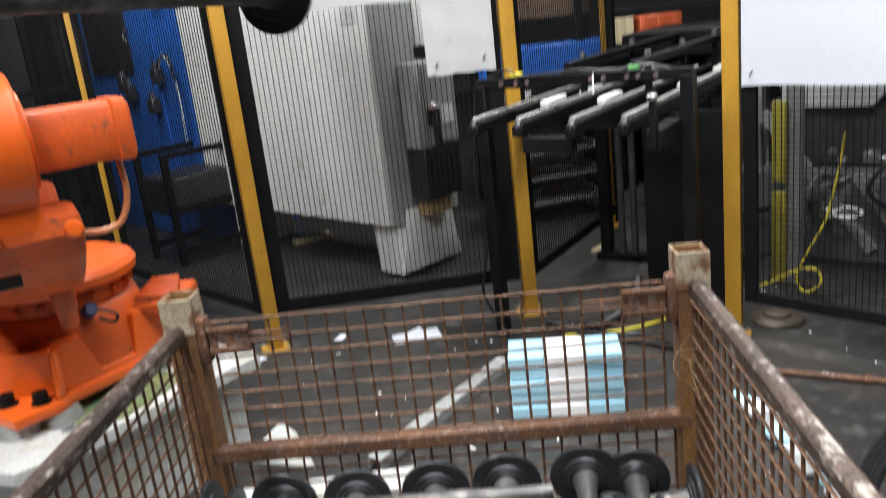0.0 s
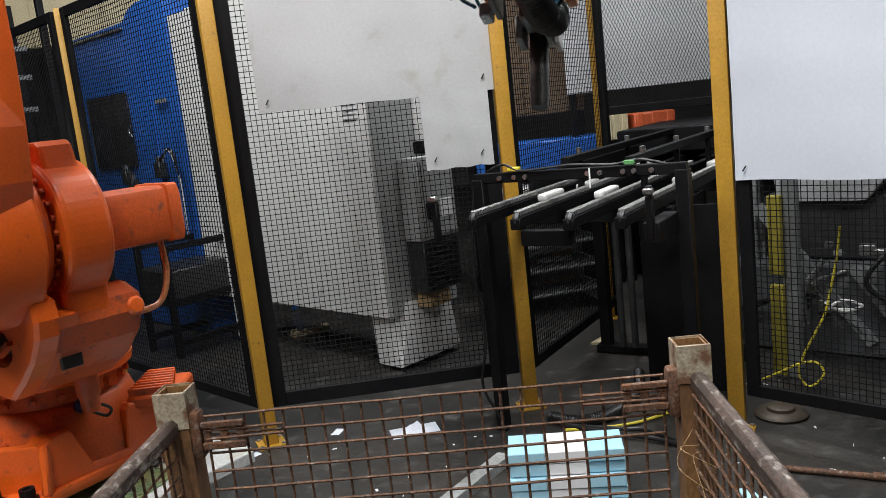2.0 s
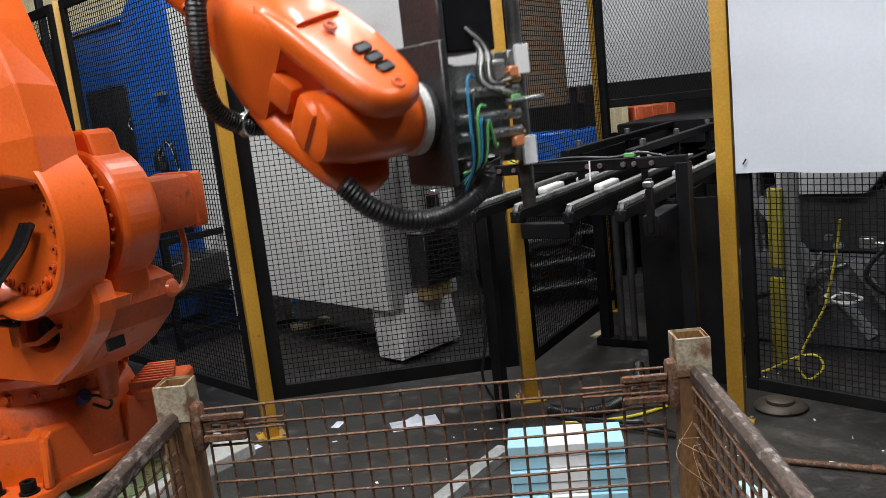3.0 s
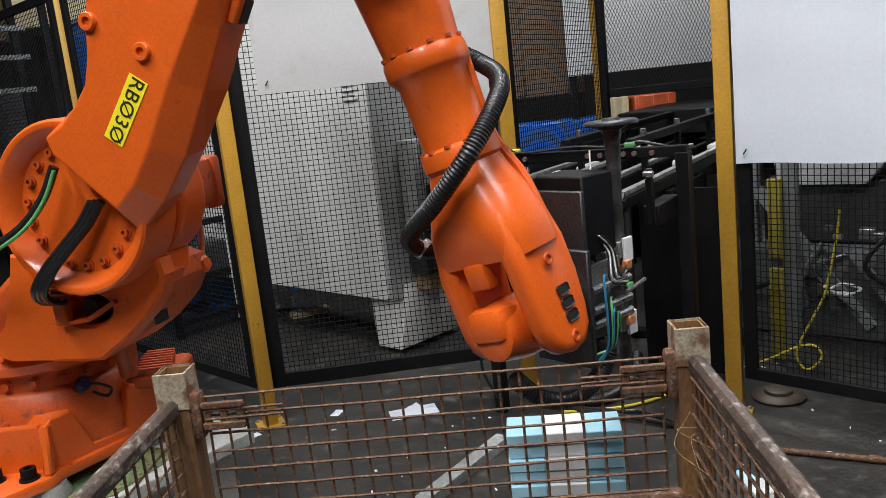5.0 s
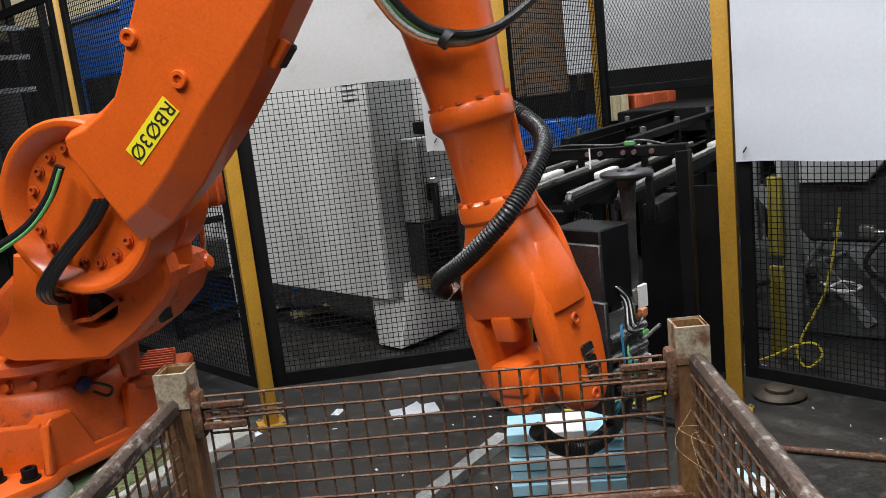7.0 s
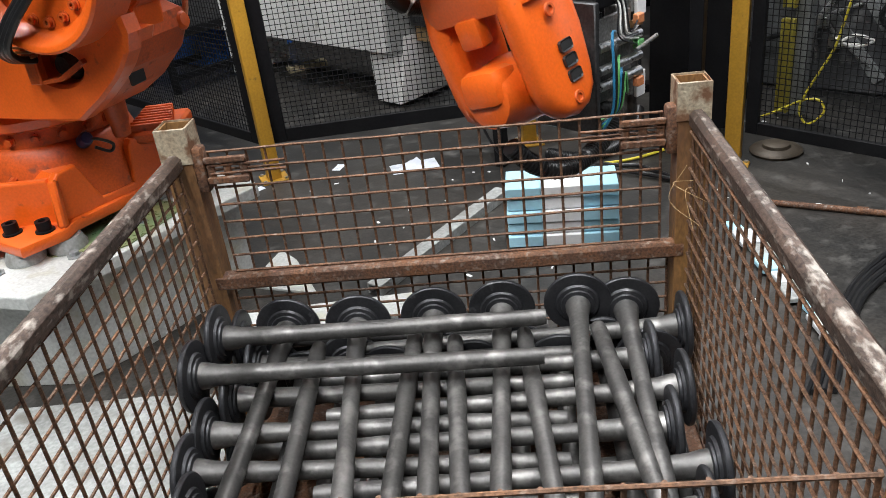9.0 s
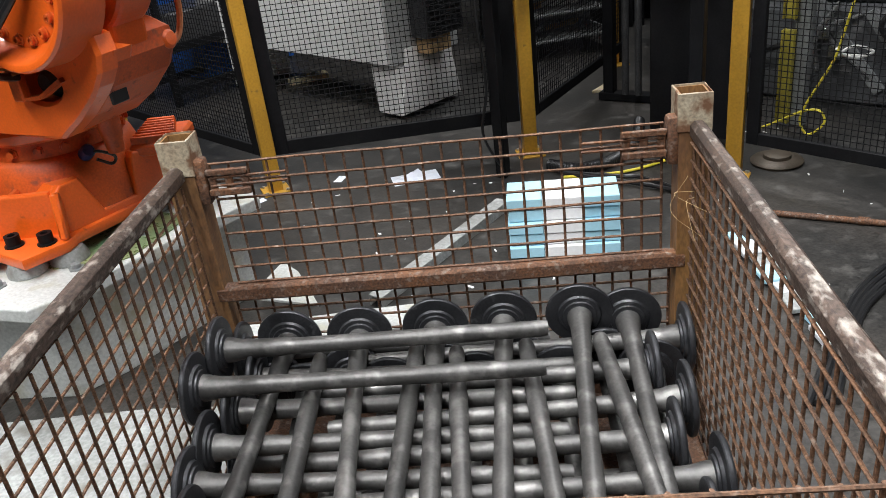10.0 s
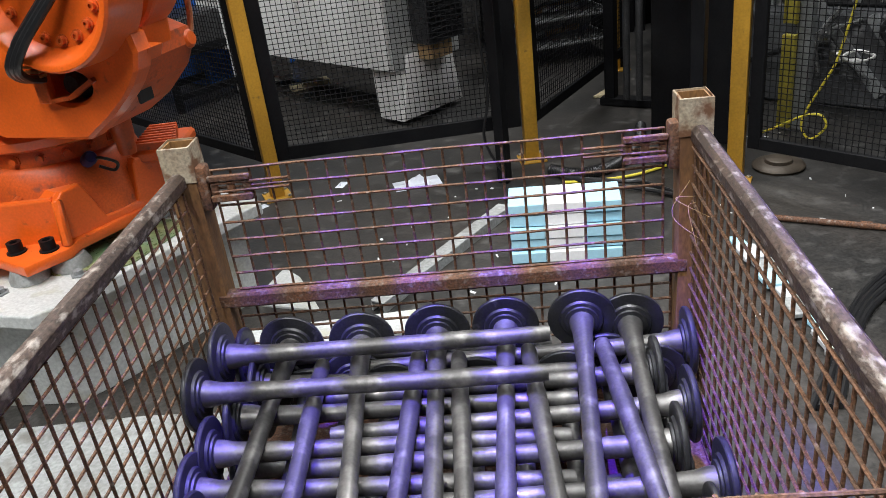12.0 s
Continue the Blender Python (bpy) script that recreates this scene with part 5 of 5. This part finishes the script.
def channel(p, q, w, h, label, material=M_PLINTH):
    m, ln = axis_frame((*p, 0), (*q, 0))
    ang = math.degrees(math.atan2(q[1] - p[1], q[0] - p[0]))
    th = thing("steel_channel", pose(*p, 0, 0, 0, ang), label, "steel channel")
    part("web", box(ln, w, 0.008, (ln / 2, 0, h - 0.004), 0.001), material, th, smooth=False)
    for s in (-1, 1):
        part("lip", box(ln, 0.008, h - 0.01, (ln / 2, s * (w / 2 - 0.004), h / 2 - 0.004), 0.001), material, th, smooth=False)
    return th


channel((-0.30, 2.88), (0.32, 3.68), 0.07, 0.05, "grey painted steel channel lying on the floor", M_APRON)
channel((-0.80, 2.62), (-0.02, 2.62), 0.16, 0.1, "pale grey steel channel beside the bin")
slab_th = thing("floor_plate", pose(-0.72, 3.15, 0, 0, 0, -20), "pale grey steel plate on the floor beside the plinth", "steel plate")
part("plate", prism([(-0.1, -0.12), (0.24, -0.14), (0.02, 0.12), (-0.1, 0.2)], 0.012, 0.002, pose(0, 0, 0.006)), M_PLINTH, slab_th, smooth=False)


apron = thing("floor_sheet", pose(0, 0, 0), "pale grey steel sheet on the floor before the plinth", "steel sheet")
part("sheet", prism([(-2.2, 0.7), (-0.79, 0.7), (-0.74, 2.3), (-1.1, 2.35), (-2.2, 2.4)], 0.016, 0.003, pose(0, 0, 0.008)), M_APRON, apron, smooth=False)


def rag(x, y, s, turn):
    th = thing("rag", pose(x, y, 0, 0, 0, turn), "crumpled off-white rag on the floor", "rag")
    b = bmesh.new()
    n = 12
    g = [[b.verts.new(((i / n - 0.5) * s, (k / n - 0.5) * s * 0.55, max(0.002, 0.05 * s * 4 * (noise.noise((i * 0.35 + x * 9, k * 0.4, 3.1)) + 0.35) * math.sin(math.pi * i / n) * math.sin(math.pi * k / n)))) for k in range(n + 1)] for i in range(n + 1)]
    for i in range(n):
        for k in range(n):
            b.faces.new((g[i][k], g[i + 1][k], g[i + 1][k + 1], g[i][k + 1]))
    part("cloth", b, M_SHEET, th)


rag(-0.105, 4.22, 0.26, 10)
rag(-0.534, 4.34, 0.09, 70)
rag(-0.98, 4.15, 0.1, 40)
base_disc = thing("round_base", pose(1.75, 3.83, 0), "round rusty steel stand base on the floor", "stand base")
part("disc", lathe([(0, 0), (0.125, 0), (0.13, 0.012), (0.12, 0.022), (0.07, 0.03), (0.065, 0.045), (0.05, 0.05), (0, 0.05)], 36), mat("oily_rust", (0.09, 0.07, 0.05), 0.5, 0.4), base_disc)
pipe = thing("copper_pipe", pose(0, 0, 0), "thin rusty copper-brown pipe lying on the floor", "pipe")
part("tube", rod((1.40, 3.29, 0.016), (1.89, 3.01, 0.016), 0.014, 12), M_RUST, pipe)
part("coupling", rod((1.78, 3.073, 0.018), (1.82, 3.05, 0.018), 0.018, 12), M_RUST, pipe)
bundle = thing("cable_bundle", pose(0, 0, 0), "bundle of black cables on the floor beside the bin", "cable")
for k in range(4):
    part("cord", tube([(1.05 + 0.03 * k, 1.95, 0.014), (1.3 + 0.02 * k, 2.28, 0.014), (1.6, 2.62 - 0.03 * k, 0.014), (2.2, 3.0 - 0.04 * k, 0.014)], 0.013, 8), M_RUBBER, bundle)
foot = thing("angle_bracket", pose(1.97, 3.16, 0, 0, 0, 20), "yellow painted bracket on the floor", "bracket")
part("plate", prism([(-0.05, -0.05), (0.1, -0.05), (0.1, 0.1)], 0.01, 0.002, pose(0, 0, 0.005)), M_YELLOW, foot)
foot2 = thing("angle_bracket", pose(1.19, 5.39, 0, 0, 0, 0), "small cream bracket at the conveyor's foot", "bracket")
part("plate", prism([(-0.06, -0.05), (0.06, -0.05), (0.06, 0.09)], 0.02, 0.002, pose(0, 0, 0.01)), M_CREAM, foot2)
plank = thing("timber_offcut", pose(-0.92, 6.6, 0, 0, 0, 20), "pale timber offcut under the white machine", "timber")
part("board", box(0.32, 0.1, 0.05, (0, 0, 0.025), 0.004), M_CREAM, plank)
hose = thing("floor_hose", pose(0, 0, 0), "thick black hose lying on the floor by the fence post", "hose")
part("tube", tube([(0.62, 4.1, 0.03), (0.75, 4.0, 0.03), (0.95, 4.05, 0.03), (1.15, 4.3, 0.03), (1.25, 4.6, 0.03)], 0.03, 12, ribs=0.004), M_RUBBER, hose)
for k in range(2):
    part("cord", tube([(0.66, 4.0, 0.02), (0.85 + 0.1 * k, 3.85, 0.02), (1.05, 3.7 + 0.1 * k, 0.02), (1.2, 3.55, 0.02)], 0.012, 8), M_RUBBER, hose)
ycord = thing("extension_lead", pose(0, 0, 0), "yellow cord hanging across behind the bin", "cord")
part("cord", tube([(0.66, 3.95, 0.012), (0.85, 3.92, 0.012), (1.1, 3.95, 0.012), (1.5, 4.15, 0.012)], 0.008, 8), M_ROPE, ycord)
straws = thing("loose_strap", BIN, "frayed pale strap fibres caught on the bin's wire", "strap")
for k in range(3):
    u0 = random.uniform(-0.05, 0.02)
    part("fibre", tube([(BW - 0.02 + random.uniform(-0.01, 0.01), -0.10 - 0.03 * k, 0.80 + random.uniform(-0.06, 0.06)), (BW - 0.06 + random.uniform(-0.03, 0.03), -0.14 - 0.03 * k, 0.83 + random.uniform(-0.05, 0.05)), (BW - 0.04 + random.uniform(-0.08, 0.03), -0.2 - 0.03 * k, 0.79 + random.uniform(-0.06, 0.04))], 0.0007, 5), M_WOOD, straws)
scrap_sheets = thing("white_offcuts", pose(1.27, 2.62, 0, 0, 0, 2), "pile of white and pale blue offcuts beside the bin", "offcuts")
for k in range(9):
    part("offcut", box(random.uniform(0.05, 0.09), 0.12, 0.02, (random.uniform(-0.02, 0.02), -0.45 + 0.11 * k, 0.012 + 0.012 * (k % 2)), 0.003, pose(0, 0, 0, 0, 0, random.uniform(-4, 4))), (M_APRON, M_PALEGREY, M_PALEBLUE)[k % 3], scrap_sheets)

litter = bmesh.new()
for k in range(70):
    x, y = random.uniform(-0.7, 2.0), random.uniform(2.5, 4.3)
    box(random.uniform(0.006, 0.03), random.uniform(0.003, 0.012), 0.003, (x, y, 0.0015), 0, Matrix.Translation((x, y, 0)) @ pose(0, 0, 0, 0, 0, random.uniform(0, 180)) @ Matrix.Translation((-x, -y, 0)), litter)
tagged(link("floor_litter", litter, M_PAPER), "small pale scraps and chips scattered on the floor", "litter", "", "stuff")

# ---------------------------------------------------------------- overhead blue pattern projector
PX, PY, PZ = 0.02, 1.42, 3.7
proj = thing("pattern_projector", pose(PX, PY, 0), "black overhead light projector on a ceiling pole", "projector")
part("pole", rod((0, 0, PZ + 0.16), (0, 0, 7.0), 0.03, 14), M_BLACK, proj)
part("housing", box(0.6, 0.24, 0.08, (0, 0, PZ + 0.12), 0.01), M_BLACK, proj)
for sx in (-0.285, 0.285):
    part("cheek", box(0.02, 0.22, 0.44, (sx, 0, PZ - 0.12), 0.004), M_BLACK, proj)
for sy in (-0.105, 0.105):
    part("guide", box(0.55, 0.012, 0.03, (0, sy, PZ - 0.325), 0.003), M_BLACK, proj)
lamp = bpy.data.lights.new("pattern_lamp", "SPOT")
lamp.energy, lamp.color, lamp.spot_size, lamp.spot_blend, lamp.shadow_soft_size = 2700, (0.08, 0.03, 1.0), radians(36), 0.45, 0.0035
new("pattern_lamp", lamp).matrix_basis = pose(PX, PY, PZ, 0, 0, -5.4)
mask = thing("pattern_mask", pose(PX, PY, PZ - 0.3), "sliding slotted mask in the projector", "mask")
part("plate", box(0.2, 0.19, 0.003, (-0.19, 0, 0), 0.0), M_BLACK, mask, smooth=False)
for k in range(10):
    part("slat", box(0.0112, 0.19, 0.003, (-0.083 + 0.0224 * k, 0, 0), 0.0), M_BLACK, mask, smooth=False)
for sy in (-0.092, 0.092):
    part("edge", box(0.2, 0.006, 0.006, (0.01, sy, 0), 0.0), M_BLACK, mask, smooth=False)


# ---------------------------------------------------------------- movement
# seconds, wrist centre x y z, heading of the tool, swing of the tool from hanging (0) to level (90)
ARM_KEYS = [
    (0.0, -0.461, 1.498, 2.33, 72.0, 0.0), (0.2, -0.333, 1.506, 2.338, 74.0, 0.0), (0.4, -0.215, 1.542, 2.28, 77.0, 2.0),
    (0.6, -0.098, 1.593, 2.231, 80.0, 4.0), (0.8, 0.032, 1.636, 2.158, 82.0, 8.0), (1.0, 0.085, 1.639, 2.167, 78.0, 14.0),
    (1.3, 0.141, 1.608, 2.223, 80.0, 36.0), (1.6, 0.175, 1.511, 2.185, 78.0, 52.0), (2.0, 0.203, 1.56, 2.18, 70.0, 67.0),
    (2.4, 0.11, 1.88, 2.147, 46.0, 80.0), (2.6, 0.046, 2.086, 2.035, 36.0, 86.0), (2.8, -0.015, 2.192, 1.832, 31.0, 90.0),
    (3.0, -0.096, 2.25, 1.664, 30.0, 90.0), (3.2, -0.142, 2.32, 1.606, 30.0, 90.0), (3.7, -0.1, 2.42, 1.42, 38.0, 90.0),
    (4.3, 0.22, 2.47, 1.1, 45.0, 90.0), (4.8, 0.312, 2.506, 0.965, 41.0, 90.0), (5.5, 0.314, 2.474, 0.935, 41.0, 90.0),
    (6.0, 0.318, 2.464, 0.878, 41.0, 90.0), (6.5, 0.312, 2.451, 0.812, 41.0, 90.0), (7.0, 0.373, 2.529, 0.755, 41.0, 90.0),
    (7.2, 0.375, 2.528, 0.728, 41.0, 90.0), (7.5, 0.376, 2.538, 0.725, 41.0, 90.0), (7.7, 0.37, 2.537, 0.722, 41.0, 90.0),
    (8.4, 0.33, 2.42, 0.83, 41.0, 90.0), (9.0, 0.285, 2.31, 0.98, 41.0, 90.0), (9.3, 0.275, 2.28, 1.008, 41.0, 90.0),
    (9.5, 0.286, 2.276, 1.0, 41.0, 90.0), (9.6, 0.258, 2.282, 1.052, 47.0, 90.0), (9.7, 0.171, 2.236, 1.237, 56.0, 88.0),
    (9.8, 0.1, 2.2, 1.36, 46.0, 90.0), (10.1, -0.1, 2.32, 1.85, 46.0, 90.0), (10.5, -0.26, 2.45, 2.25, 46.0, 90.0),
    (11.0, -0.29, 2.49, 2.3, 46.0, 90.0), (11.5, -0.25, 2.53, 2.3, 46.0, 90.0), (12.0, -0.21, 2.57, 2.3, 46.0, 90.0)]


def between(keys, t):
    """The keyed values at t, gliding through the keys."""
    for i in range(len(keys) - 1):
        if t <= keys[i + 1][0] + 1e-6:
            break
    k0, k1, k2, k3 = keys[max(i - 1, 0)], keys[i], keys[i + 1], keys[min(i + 2, len(keys) - 1)]
    h = k2[0] - k1[0]
    u = min(max((t - k1[0]) / h, 0), 1)
    out = []
    for c in range(1, len(k1)):
        m1 = (k2[c] - k0[c]) / (k2[0] - k0[0]) * h
        m2 = (k3[c] - k1[c]) / (k3[0] - k1[0]) * h
        out.append((2 * u ** 3 - 3 * u ** 2 + 1) * k1[c] + (u ** 3 - 2 * u ** 2 + u) * m1 + (3 * u ** 2 - 2 * u ** 3) * k2[c] + (u ** 3 - u ** 2) * m2)
    return out


def axes(x, y, z, at):
    m = Matrix((x, y, z)).transposed().to_4x4()
    m.translation = at
    return m


def arm_pose(t):
    """All the robot's moving parts at t, in the space of the robot's foot, and the held shaft in the world."""
    wx, wy, wz, heading, swing = between(ARM_KEYS, t)
    w = Vector((wx - RX, wy - RY, wz - RZ))
    yaw = math.atan2(w.y, w.x)
    fore, left, up = Vector((math.cos(yaw), math.sin(yaw), 0)), Vector((-math.sin(yaw), math.cos(yaw), 0)), Vector((0, 0, 1))
    px, pz = w.dot(fore) - AX1, w.z - AH
    reach, d = math.hypot(A3L, D4L), math.hypot(px, pz)
    d = min(d, A2L + reach - 0.01)
    inner = math.acos(max(-1, min(1, (A2L ** 2 + d * d - reach ** 2) / (2 * A2L * d))))
    lean = math.pi / 2 - (math.atan2(pz, px) + inner)
    elbow = Vector((A2L * math.sin(lean), A2L * math.cos(lean)))
    rest = Vector((px, pz)) - elbow
    down = -(math.atan2(rest.y, rest.x) - math.atan2(A3L, D4L))
    a2 = fore * AX1 + up * AH
    la, lw = fore * math.sin(lean) + up * math.cos(lean), fore * math.cos(lean) - up * math.sin(lean)
    e = a2 + la * A2L
    f, g = fore * math.cos(down) - up * math.sin(down), fore * math.sin(down) + up * math.cos(down)
    h = Vector((math.cos(radians(heading)), math.sin(radians(heading)), 0))
    c, s = math.cos(radians(swing)), math.sin(radians(swing))
    tool, stem = h * s - up * c, -h * c - up * s
    ax5 = f.cross(tool).normalized()
    grip = w + tool * TOOL
    held_at = grip - stem * 0.585 + Vector((RX, RY, RZ))
    sx = stem.orthogonal().normalized()
    return {"turret": axes(fore, left, up, Vector()), "lower_arm": axes(lw, left, la, a2), "upper_arm": axes(f, left, g, e),
            "wrist_fork": axes(f, -ax5, f.cross(-ax5), w), "wrist": axes(tool, -ax5, tool.cross(-ax5), w),
            "gripper": axes(tool, (-stem).cross(tool), -stem, w), "held": axes(sx, stem.cross(sx), stem, held_at)}


def motions():
    steps = [i * 0.1 for i in range(121)]
    poses = [(t, arm_pose(t)) for t in steps]
    for key, ob in (("turret", turret), ("lower_arm", lower_arm), ("upper_arm", upper_arm), ("wrist_fork", wrist_fork), ("wrist", wrist), ("gripper", gripper), ("held", held)):
        walk(ob, [(t, p[key]) for t, p in poses])

    # the mask covers the lamp until 10.9 s, then its slots sweep the bin
    slide = ((0.0, 0.2), (10.88, 0.2), (10.96, 0.011), (11.05, 0.0105), (11.2, 0.006), (11.3, 0.002), (11.4, 0.0), (11.55, 0.001), (11.7, 0.008), (11.8, 0.011), (12.0, 0.011))
    walk(mask, [(t, pose(PX, PY, PZ - 0.3, 0, 0, -5.4) @ pose(d, 0, 0)) for t, d in slide])


motions()
